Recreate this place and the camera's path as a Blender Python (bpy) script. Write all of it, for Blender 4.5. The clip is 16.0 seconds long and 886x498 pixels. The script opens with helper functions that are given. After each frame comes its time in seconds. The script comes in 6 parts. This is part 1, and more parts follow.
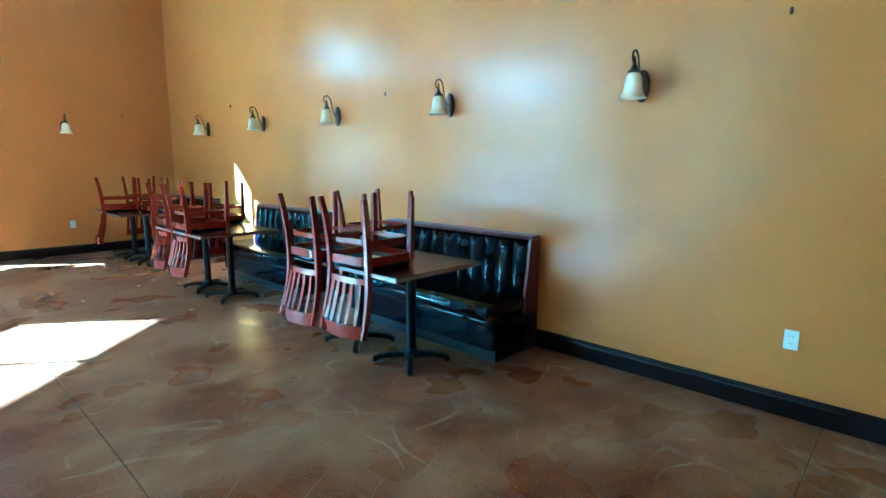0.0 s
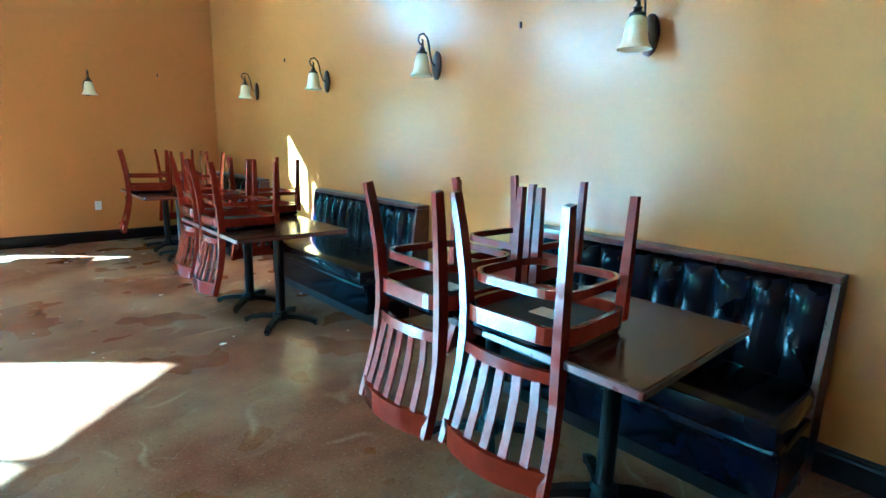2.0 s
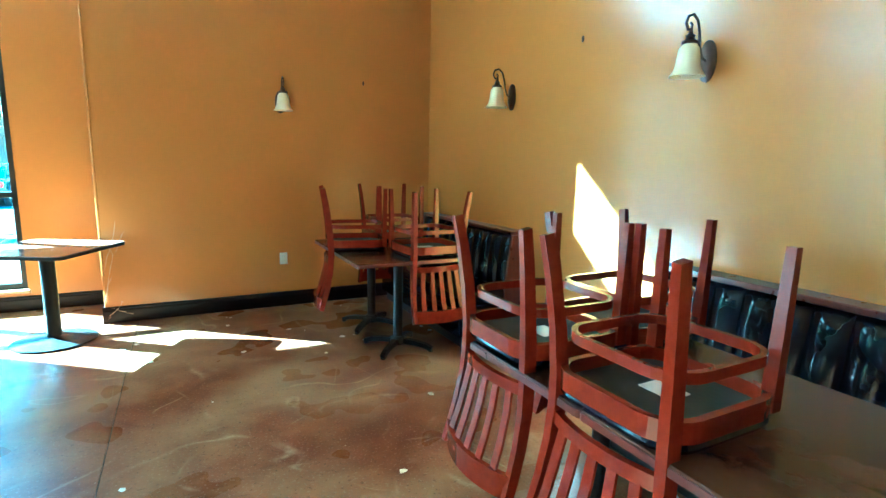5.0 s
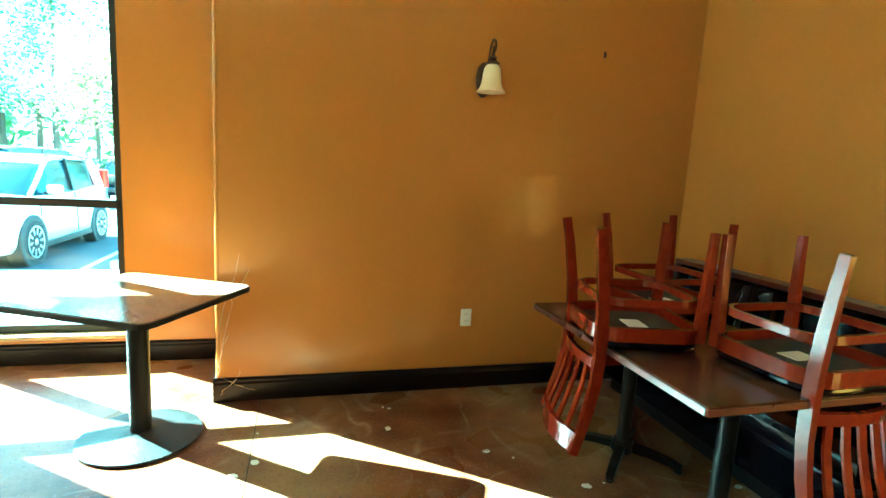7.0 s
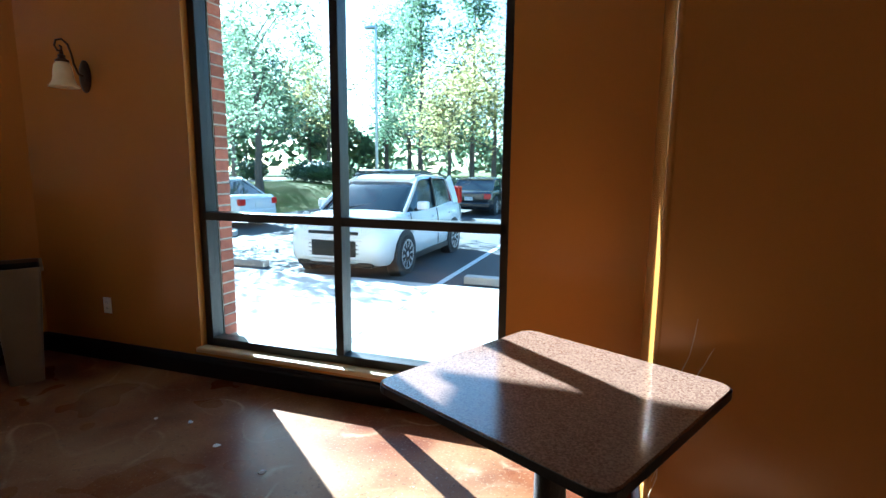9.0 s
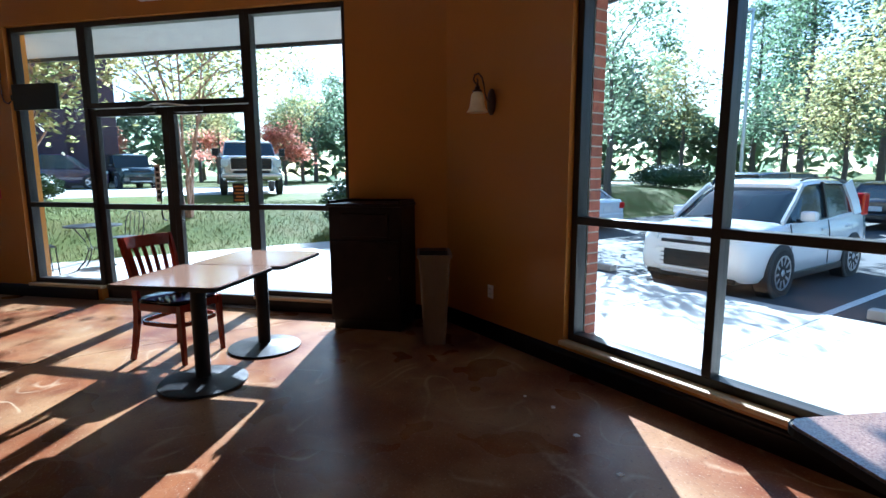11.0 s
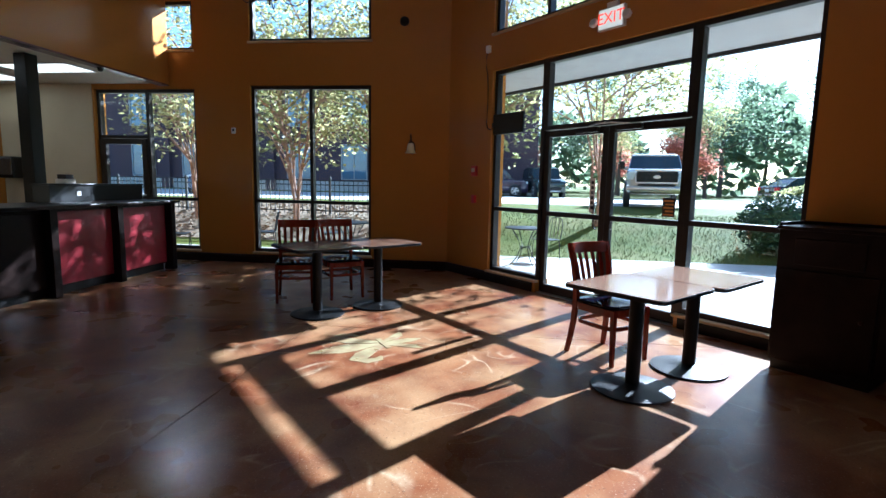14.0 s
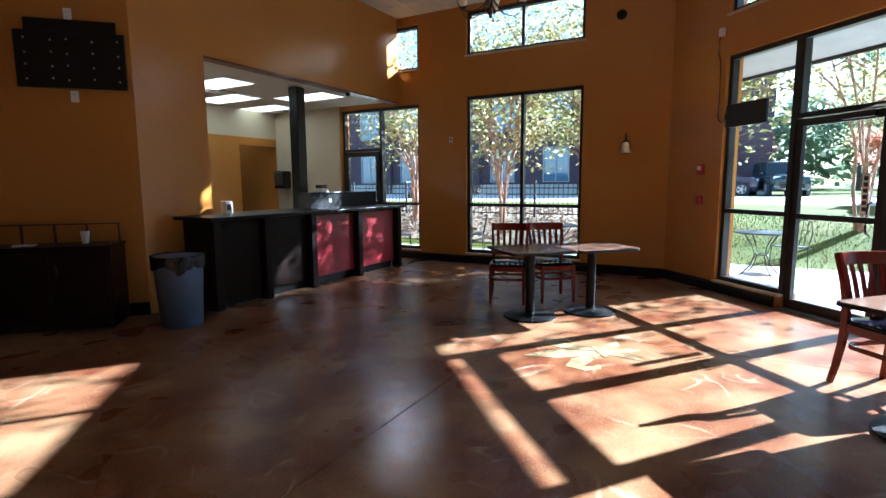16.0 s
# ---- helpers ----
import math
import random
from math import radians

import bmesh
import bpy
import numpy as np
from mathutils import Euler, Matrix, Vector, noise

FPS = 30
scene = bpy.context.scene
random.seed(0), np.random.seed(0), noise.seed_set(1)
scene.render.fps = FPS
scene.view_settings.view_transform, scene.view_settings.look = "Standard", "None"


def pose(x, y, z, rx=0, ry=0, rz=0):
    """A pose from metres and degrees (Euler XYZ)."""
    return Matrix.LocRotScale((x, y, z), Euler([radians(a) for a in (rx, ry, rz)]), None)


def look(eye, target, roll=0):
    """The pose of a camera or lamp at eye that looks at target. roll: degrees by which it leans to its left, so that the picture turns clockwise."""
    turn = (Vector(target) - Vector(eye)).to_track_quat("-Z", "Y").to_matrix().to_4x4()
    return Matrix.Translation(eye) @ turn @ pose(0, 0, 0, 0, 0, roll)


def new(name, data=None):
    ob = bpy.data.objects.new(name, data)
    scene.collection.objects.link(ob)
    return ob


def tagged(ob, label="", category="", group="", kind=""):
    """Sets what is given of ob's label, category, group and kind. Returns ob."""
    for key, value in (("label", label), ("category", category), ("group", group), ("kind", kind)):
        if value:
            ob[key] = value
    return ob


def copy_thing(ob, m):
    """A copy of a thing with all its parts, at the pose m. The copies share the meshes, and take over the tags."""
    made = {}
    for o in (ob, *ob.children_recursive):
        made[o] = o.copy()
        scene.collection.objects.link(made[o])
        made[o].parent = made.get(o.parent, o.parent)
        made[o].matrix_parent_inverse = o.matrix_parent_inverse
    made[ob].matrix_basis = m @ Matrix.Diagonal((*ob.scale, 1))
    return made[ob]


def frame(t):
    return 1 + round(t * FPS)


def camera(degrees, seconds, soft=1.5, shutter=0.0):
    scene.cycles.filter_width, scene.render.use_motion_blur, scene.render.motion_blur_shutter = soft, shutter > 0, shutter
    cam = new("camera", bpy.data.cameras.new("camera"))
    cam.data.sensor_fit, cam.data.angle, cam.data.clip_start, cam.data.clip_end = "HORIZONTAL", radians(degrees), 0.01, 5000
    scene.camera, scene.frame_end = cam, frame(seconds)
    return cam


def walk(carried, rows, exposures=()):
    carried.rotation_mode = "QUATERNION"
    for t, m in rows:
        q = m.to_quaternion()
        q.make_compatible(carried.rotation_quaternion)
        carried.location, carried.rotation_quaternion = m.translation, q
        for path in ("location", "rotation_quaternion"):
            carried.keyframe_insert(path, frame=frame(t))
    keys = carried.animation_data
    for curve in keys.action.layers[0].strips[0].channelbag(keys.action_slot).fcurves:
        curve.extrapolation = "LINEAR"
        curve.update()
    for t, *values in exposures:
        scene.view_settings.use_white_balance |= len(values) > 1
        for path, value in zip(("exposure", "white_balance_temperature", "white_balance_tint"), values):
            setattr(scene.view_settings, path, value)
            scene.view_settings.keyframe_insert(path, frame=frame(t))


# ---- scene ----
cam = camera(81.9, 16.0)
# seconds, x, y, z, then turn about x, y, z in degrees
PATH = [
    (0, 0.794, 0.639, 1.461, 80.65, -0.43, -46.89),
    (0.5, 1.084, 1.075, 1.440, 80.44, -0.86, -44.68),
    (1, 1.268, 1.509, 1.424, 79.77, -1.04, -43.35),
    (1.5, 1.497, 1.984, 1.421, 79.14, -1.32, -42.08),
    (2, 1.608, 2.406, 1.398, 78.48, -1.60, -41.54),
    (2.5, 1.674, 2.847, 1.388, 77.16, -1.05, -43.47),
    (3, 1.728, 3.415, 1.369, 77.44, -1.72, -41.62),
    (3.5, 1.765, 3.919, 1.379, 78.12, -1.93, -38.24),
    (4, 1.795, 4.381, 1.391, 78.89, -1.79, -35.59),
    (4.5, 1.799, 4.812, 1.412, 79.36, -2.11, -30.91),
    (4.7, 1.807, 5.027, 1.435, 79.90, -1.65, -29.22),
    (6.8, 1.757, 7.184, 1.412, 81.98, -3.00, -16.76),
    (7, 1.641, 7.420, 1.423, 81.30, -3.21, -15.12),
    (7.5, 1.575, 7.830, 1.410, 80.65, -2.19, -12.41),
    (8, 1.381, 8.183, 1.342, 81.95, -2.84, -8.40),
    (8.5, 1.175, 8.545, 1.381, 80.88, -2.67, 9.16),
    (9, 1.013, 8.641, 1.381, 81.35, -0.54, 18.80),
    (9.5, 0.947, 8.657, 1.396, 80.31, -0.28, 27.78),
    (10, 0.903, 8.614, 1.417, 80.04, 0.62, 39.24),
    (10.2, 0.909, 8.601, 1.408, 80.46, 0.66, 42.85),
    (12.3, 0.862, 8.302, 1.400, 82.04, -0.38, 72.19),
    (12.5, 0.853, 8.292, 1.408, 82.01, -0.35, 74.19),
    (13, 0.851, 8.225, 1.419, 81.99, -0.52, 80.58),
    (13.5, 0.856, 8.139, 1.419, 82.19, -0.82, 88.27),
    (14, 0.851, 8.100, 1.421, 82.71, -1.13, 97.35),
    (14.5, 0.838, 8.058, 1.422, 82.89, -0.79, 103.46),
    (15, 0.840, 8.028, 1.416, 82.71, -0.42, 108.03),
    (15.5, 0.870, 7.979, 1.421, 82.81, 0.11, 113.69),
    (16, 0.906, 7.942, 1.435, 82.80, 0.35, 119.23),
]
EXPOSURES = [(0, 6.45, 2900, -31), (2.5, 6.42, 2950, -31), (4.7, 6.42, 3100, -38), (7.0, 6.1, 3950, -53), (8.2, 5.1, 4350, -30), (9.2, 2.95, 4550, -1), (10.2, 2.6, 4650, 5), (12.3, 2.65, 4700, 7), (14.5, 2.65, 4700, 7), (16.0, 3.3, 4750, 7)]
walk(cam, [(t, pose(x, y, z, rx, ry, rz)) for t, x, y, z, rx, ry, rz in PATH], EXPOSURES)

# ---- light ----
SUN_TRAVEL = Vector((0.79, -0.613, -0.533)).normalized()
world = bpy.data.worlds.new("sky")
scene.world = world
world.use_nodes = True
wn = world.node_tree
sky = wn.nodes.new("ShaderNodeTexSky")
sky.sky_type = "NISHITA"
sky.sun_disc = False
sky.sun_elevation = radians(28)
sky.sun_rotation = math.atan2(-SUN_TRAVEL.x, -SUN_TRAVEL.y)
wn.nodes["Background"].inputs[1].default_value = 0.05
wn.links.new(sky.outputs[0], wn.nodes["Background"].inputs[0])
sun = new("sun", bpy.data.lights.new("sun", "SUN"))
sun.data.energy, sun.data.angle, sun.data.color = 5.0, radians(0.5), (1.0, 0.95, 0.87)
sun.matrix_world = look((0, 0, 20), Vector((0, 0, 20)) + SUN_TRAVEL)

# ---- materials ----
def surf(name, c1, c2, scale=3.0, rough=0.6, rvar=0.1, bump=0.1, bscale=60.0, metal=0.0, c3=None, scale3=0.7, amount3=0.5, spec=0.5, island=0.0, coat=0.0, distort=0.3):
    """Two colours mixed by a fine noise, a third by a coarse one; roughness and relief vary too."""
    m = bpy.data.materials.new(name)
    m.use_nodes = True
    t = m.node_tree
    N, L = t.nodes, t.links
    b = N["Principled BSDF"]
    geo = N.new("ShaderNodeNewGeometry")
    n1 = N.new("ShaderNodeTexNoise")
    n1.inputs["Scale"].default_value, n1.inputs["Detail"].default_value, n1.inputs["Distortion"].default_value = scale, 6, distort
    L.new(geo.outputs["Position"], n1.inputs["Vector"])
    r1 = N.new("ShaderNodeValToRGB")
    r1.color_ramp.elements[0].position, r1.color_ramp.elements[1].position = 0.32, 0.68
    r1.color_ramp.elements[0].color, r1.color_ramp.elements[1].color = (*c1, 1), (*c2, 1)
    L.new(n1.outputs["Fac"], r1.inputs[0])
    out = r1.outputs[0]
    if c3:
        n3 = N.new("ShaderNodeTexNoise")
        n3.inputs["Scale"].default_value, n3.inputs["Detail"].default_value = scale3, 4
        L.new(geo.outputs["Position"], n3.inputs["Vector"])
        r3 = N.new("ShaderNodeMapRange")
        r3.inputs[1].default_value, r3.inputs[2].default_value, r3.inputs[4].default_value = 0.42, 0.68, amount3
        L.new(n3.outputs["Fac"], r3.inputs[0])
        mx = N.new("ShaderNodeMixRGB")
        mx.inputs[2].default_value = (*c3, 1)
        L.new(r3.outputs[0], mx.inputs[0])
        L.new(out, mx.inputs[1])
        out = mx.outputs[0]
    if island:
        oi = N.new("ShaderNodeObjectInfo")
        ad = N.new("ShaderNodeMath")
        ad.operation = "ADD"
        L.new(oi.outputs["Random"], ad.inputs[0])
        L.new(geo.outputs["Random Per Island"], ad.inputs[1])
        fr = N.new("ShaderNodeMath")
        fr.operation = "FRACT"
        L.new(ad.outputs[0], fr.inputs[0])
        mr = N.new("ShaderNodeMapRange")
        mr.inputs[3].default_value, mr.inputs[4].default_value = 1 - island, 1 + island
        L.new(fr.outputs[0], mr.inputs[0])
        hs = N.new("ShaderNodeHueSaturation")
        L.new(mr.outputs[0], hs.inputs["Value"])
        L.new(out, hs.inputs["Color"])
        out = hs.outputs[0]
    L.new(out, b.inputs["Base Color"])
    n2 = N.new("ShaderNodeTexNoise")
    n2.inputs["Scale"].default_value, n2.inputs["Detail"].default_value = bscale, 3
    L.new(geo.outputs["Position"], n2.inputs["Vector"])
    rr = N.new("ShaderNodeMapRange")
    rr.inputs[3].default_value, rr.inputs[4].default_value = max(0.03, rough - rvar), min(1.0, rough + rvar)
    L.new(n1.outputs["Fac"], rr.inputs[0])
    L.new(rr.outputs[0], b.inputs["Roughness"])
    if bump:
        bp = N.new("ShaderNodeBump")
        bp.inputs["Strength"].default_value, bp.inputs["Distance"].default_value = bump, 0.01
        L.new(n2.outputs["Fac"], bp.inputs["Height"])
        L.new(bp.outputs[0], b.inputs["Normal"])
    b.inputs["Metallic"].default_value = metal
    b.inputs["Specular IOR Level"].default_value = spec
    b.inputs["Coat Weight"].default_value = coat
    b.inputs["Coat Roughness"].default_value = 0.12
    return m


def glow(name, col, strength, base=(0.8, 0.8, 0.78)):
    m = bpy.data.materials.new(name)
    m.use_nodes = True
    b = m.node_tree.nodes["Principled BSDF"]
    b.inputs["Base Color"].default_value = (*base, 1)
    b.inputs["Emission Color"].default_value = (*col, 1)
    b.inputs["Emission Strength"].default_value = strength
    return m


def glass(name, tint=(0.93, 0.96, 0.95), gain=1.0):
    m = bpy.data.materials.new(name)
    m.use_nodes = True
    N, L = m.node_tree.nodes, m.node_tree.links
    N.remove(N["Principled BSDF"])
    tr, gl, mx = N.new("ShaderNodeBsdfTransparent"), N.new("ShaderNodeBsdfGlossy"), N.new("ShaderNodeMixShader")
    tr.inputs[0].default_value = (*tint, 1)
    gl.inputs["Roughness"].default_value = 0.02
    lw, pw, ma = N.new("ShaderNodeLayerWeight"), N.new("ShaderNodeMath"), N.new("ShaderNodeMath")
    lw.inputs[0].default_value = 0.5
    pw.operation, ma.operation = "POWER", "MULTIPLY_ADD"
    pw.inputs[1].default_value, ma.inputs[1].default_value, ma.inputs[2].default_value = 4.0, 0.5, 0.025
    L.new(lw.outputs["Facing"], pw.inputs[0])
    L.new(pw.outputs[0], ma.inputs[0])
    L.new(ma.outputs[0], mx.inputs[0])
    L.new(tr.outputs[0], mx.inputs[1])
    L.new(gl.outputs[0], mx.inputs[2])
    L.new(mx.outputs[0], N["Material Output"].inputs[0])
    return m


def stained_concrete():
    m = surf("stained_concrete", (0.088, 0.023, 0.009), (0.180, 0.070, 0.027), 2.3, 0.22, 0.07, 0.02, 25, c3=(0.28, 0.168, 0.080), scale3=1.5, amount3=0.85, distort=1.2, spec=0.11)
    t = m.node_tree
    N, L = t.nodes, t.links
    b = N["Principled BSDF"]
    geo = next(n for n in N if n.type == "NEW_GEOMETRY")
    state = [b.inputs["Base Color"].links[0].from_socket]

    def noise(scale, detail=3.0, distortion=0.0, stretch=None):
        w = N.new("ShaderNodeTexNoise")
        w.inputs["Scale"].default_value, w.inputs["Detail"].default_value, w.inputs["Distortion"].default_value = scale, detail, distortion
        if stretch:
            mp = N.new("ShaderNodeMapping")
            mp.inputs["Rotation"].default_value[2] = stretch[0]
            mp.inputs["Scale"].default_value = (stretch[1], stretch[2], 1)
            L.new(geo.outputs["Position"], mp.inputs["Vector"])
            L.new(mp.outputs[0], w.inputs["Vector"])
        else:
            L.new(geo.outputs["Position"], w.inputs["Vector"])
        return w.outputs["Fac"]

    def ramp(sock, a, c, lo=0.0, hi=1.0):
        r = N.new("ShaderNodeMapRange")
        r.inputs[1].default_value, r.inputs[2].default_value, r.inputs[3].default_value, r.inputs[4].default_value = a, c, lo, hi
        L.new(sock, r.inputs[0])
        return r.outputs[0]

    def times(a, c):
        mu = N.new("ShaderNodeMath")
        mu.operation = "MULTIPLY"
        L.new(a, mu.inputs[0])
        L.new(c, mu.inputs[1])
        return mu.outputs[0]

    def lay(fac, col):
        mx = N.new("ShaderNodeMixRGB")
        mx.inputs[2].default_value = (*col, 1)
        L.new(fac, mx.inputs[0])
        L.new(state[0], mx.inputs[1])
        state[0] = mx.outputs[0]

    # fine pepper grain
    lay(ramp(noise(70.0, 2), 0.58, 0.74, 0.0, 0.4), (0.34, 0.26, 0.18))
    lay(ramp(noise(46.0, 2), 0.40, 0.28, 0.0, 0.5), (0.05, 0.02, 0.012))
    # swirled pale scuffs: level lines of a warped noise, broken up by another
    for sc, level, width, gate0, fade, off in ((0.9, 0.52, 0.005, 0.52, 0.5, 1.7), (1.5, 0.58, 0.022, 0.51, 0.65, 2.2), (1.7, 0.43, 0.030, 0.525, 0.6, 2.6)):
        sub = N.new("ShaderNodeMath")
        sub.operation = "SUBTRACT"
        sub.inputs[1].default_value = level
        ab = N.new("ShaderNodeMath")
        ab.operation = "ABSOLUTE"
        L.new(noise(sc, 0.6, 1.1), sub.inputs[0])
        L.new(sub.outputs[0], ab.inputs[0])
        line = ramp(ab.outputs[0], 0.0, width, 1.0, 0.0)
        lay(times(times(line, ramp(noise(off, 2), gate0, gate0 + 0.16)), ramp(noise(34, 3), 0.30, 0.62, 0.25, fade)), (0.44, 0.35, 0.22))
    # dust specks
    v = N.new("ShaderNodeTexVoronoi")
    v.inputs["Scale"].default_value = 15
    L.new(geo.outputs["Position"], v.inputs["Vector"])
    lay(times(ramp(v.outputs["Distance"], 0.035, 0.07, 0.75, 0.0), ramp(noise(1.9, 3), 0.47, 0.66)), (0.52, 0.45, 0.36))
    L.new(state[0], b.inputs["Base Color"])
    L.new(ramp(noise(2.0, 2), 0.30, 0.75, 0.24, 0.38), b.inputs["Roughness"])
    return m


def thin_leaf(m):
    """Lets light through a leaf."""
    N, L = m.node_tree.nodes, m.node_tree.links
    b = N["Principled BSDF"]
    tr, mx, hs = N.new("ShaderNodeBsdfTranslucent"), N.new("ShaderNodeMixShader"), N.new("ShaderNodeHueSaturation")
    hs.inputs["Value"].default_value = 2.3
    hs.inputs["Saturation"].default_value = 0.75
    L.new(b.inputs["Base Color"].links[0].from_socket, hs.inputs["Color"])
    L.new(hs.outputs[0], tr.inputs[0])
    mx.inputs[0].default_value = 0.58
    L.new(b.outputs[0], mx.inputs[1])
    L.new(tr.outputs[0], mx.inputs[2])
    L.new(mx.outputs[0], N["Material Output"].inputs[0])


M_WALL = surf("gold_wall_paint", (0.432, 0.184, 0.030), (0.444, 0.190, 0.032), 1.4, 0.22, 0.005, 0.04, 130, c3=(0.418, 0.176, 0.028), scale3=0.5, amount3=0.6, spec=0.38)
M_CREAM = surf("cream_wall_paint", (0.50, 0.43, 0.29), (0.54, 0.47, 0.33), 2, 0.6, 0.06, 0.1, 120)
M_TRIM = surf("dark_baseboard_paint", (0.005, 0.003, 0.004), (0.007, 0.004, 0.005), 9, 0.30, 0.02, 0.04, 40, spec=0.2)
M_FLOOR = stained_concrete()
M_JOINT = surf("joint_filler", (0.02, 0.014, 0.01), (0.04, 0.025, 0.016), 20, 0.8)
M_EMBLEM = surf("ochre_floor_stencil", (0.25, 0.20, 0.095), (0.31, 0.26, 0.14), 6, 0.3, 0.08, 0.05, 30, c3=(0.17, 0.09, 0.045), scale3=7, amount3=0.8)
M_CEIL = surf("ceiling_tile", (0.58, 0.53, 0.45), (0.64, 0.59, 0.50), 30, 0.9, 0.05, 0.3, 160, spec=0.2)
M_GRID = surf("ceiling_grid_metal", (0.62, 0.60, 0.55), (0.68, 0.66, 0.60), 5, 0.5)
M_FRAME = surf("dark_bronze_aluminium", (0.018, 0.016, 0.015), (0.030, 0.026, 0.024), 4, 0.38, 0.08, 0.03, 60, metal=0.3)
M_GLASS = glass("window_glass")
M_CARGLASS = surf("tinted_car_glass", (0.02, 0.03, 0.035), (0.03, 0.045, 0.05), 1, 0.06, 0.02, 0)
M_SILL = surf("sill_drywall", (0.50, 0.36, 0.18), (0.56, 0.41, 0.21), 4, 0.5, 0.1, 0.1, 90)
M_BRICK = surf("red_brick", (0.26, 0.075, 0.045), (0.36, 0.12, 0.07), 18, 0.85, 0.08, 0.5, 90, island=0.25)
M_MORTAR = surf("mortar", (0.40, 0.36, 0.31), (0.48, 0.44, 0.38), 30, 0.9, 0.05, 0.4, 120)
M_CHAIR = surf("cherry_stained_wood", (0.130, 0.0095, 0.0015), (0.170, 0.0150, 0.0030), 22, 0.22, 0.03, 0.02, 60, spec=0.27)
M_VINYL = surf("black_vinyl", (0.003, 0.003, 0.008), (0.005, 0.005, 0.012), 6, 0.13, 0.04, 0.02, 60, spec=0.2)
M_BOARD = surf("black_underside_board", (0.020, 0.018, 0.016), (0.032, 0.028, 0.024), 20, 0.8)
M_PAPER = surf("white_paper_tag", (0.72, 0.70, 0.66), (0.80, 0.78, 0.74), 30, 0.7)
M_TABLE = surf("walnut_laminate", (0.050, 0.020, 0.012), (0.085, 0.036, 0.022), 5, 0.22, 0.06, 0.03, 90, c3=(0.035, 0.015, 0.010), scale3=9, amount3=0.6, spec=0.3)
M_SPECKLE = surf("brown_speckled_laminate", (0.105, 0.052, 0.034), (0.24, 0.150, 0.100), 170, 0.15, 0.04, 0, 90, spec=0.7)
M_IRON = surf("black_cast_iron", (0.004, 0.004, 0.004), (0.007, 0.007, 0.007), 12, 0.42, 0.1, 0.25, 140, spec=0.2)
M_CAP = surf("mahogany_trim", (0.070, 0.012, 0.008), (0.115, 0.022, 0.013), 16, 0.3, 0.08, 0.06, 70, coat=0.3)
M_BRONZE = surf("oil_rubbed_bronze", (0.045, 0.022, 0.014), (0.085, 0.042, 0.026), 25, 0.42, 0.1, 0.2, 120, metal=0.6)
M_SHADE = surf("alabaster_glass_shade", (0.78, 0.68, 0.45), (0.86, 0.79, 0.60), 12, 0.3, 0.08, 0.03, 60)
M_PLATE = surf("white_plastic_plate", (0.72, 0.70, 0.66), (0.78, 0.76, 0.72), 10, 0.4)
M_SLOT = surf("dark_slot", (0.02, 0.02, 0.02), (0.03, 0.03, 0.03), 10, 0.6)
M_DARKWOOD = surf("espresso_wood", (0.007, 0.003, 0.002), (0.013, 0.006, 0.004), 10, 0.38, 0.06, 0.05, 60, spec=0.17)
M_REDPANEL = surf("crimson_panel", (0.22, 0.006, 0.014), (0.28, 0.010, 0.020), 8, 0.4, 0.08, 0.05, 60)
M_BINBLUE = surf("blue_grey_plastic", (0.075, 0.105, 0.17), (0.10, 0.135, 0.21), 7, 0.45, 0.08, 0.1, 80)
M_LINER = surf("black_bin_liner", (0.010, 0.010, 0.011), (0.020, 0.020, 0.022), 25, 0.2, 0.08, 0.8, 45)
M_BINTAN = surf("beige_plastic", (0.105, 0.062, 0.030), (0.13, 0.078, 0.040), 6, 0.5, 0.08, 0.1, 80)
M_BLACK = surf("black_plastic", (0.004, 0.004, 0.004), (0.007, 0.007, 0.007), 8, 0.4, 0.1, 0.06, 90, spec=0.35)
M_STEEL = surf("brushed_steel", (0.45, 0.45, 0.46), (0.55, 0.55, 0.56), 30, 0.32, 0.1, 0.05, 120, metal=1.0)
M_REDPL = surf("red_plastic", (0.40, 0.012, 0.010), (0.48, 0.020, 0.015), 8, 0.4)
M_EXITRED = glow("exit_letters", (1.0, 0.06, 0.02), 0.25, (0.7, 0.03, 0.02))
M_SIGNFACE = glow("lit_sign_face", (1.0, 0.93, 0.70), 0.10)
M_TROFFER = glow("fluorescent_panel", (1.0, 0.93, 0.72), 0.3)
M_CONCRETE = surf("pale_concrete", (0.46, 0.43, 0.39), (0.56, 0.53, 0.48), 5, 0.85, 0.06, 0.3, 90, c3=(0.40, 0.37, 0.33), scale3=0.8, amount3=0.5)
M_ASPHALT = surf("asphalt", (0.045, 0.046, 0.050), (0.068, 0.068, 0.072), 14, 0.85, 0.08, 0.5, 150, c3=(0.09, 0.088, 0.085), scale3=0.4, amount3=0.5)
M_LINE = surf("white_road_paint", (0.62, 0.62, 0.60), (0.74, 0.74, 0.72), 14, 0.7)
M_GRASS = surf("lawn", (0.065, 0.088, 0.012), (0.125, 0.138, 0.024), 9, 0.9, 0.05, 0.6, 90, spec=0.1, c3=(0.15, 0.12, 0.036), scale3=0.9, amount3=0.6)
M_BLADE = surf("grass_blade", (0.070, 0.095, 0.013), (0.135, 0.15, 0.027), 5, 0.7, 0.1, 0, island=0.45)
M_MULCH = surf("leaf_litter_mulch", (0.12, 0.075, 0.045), (0.28, 0.20, 0.13), 22, 0.95, 0.03, 0.8, 60, c3=(0.34, 0.27, 0.18), scale3=1.2, amount3=0.6)
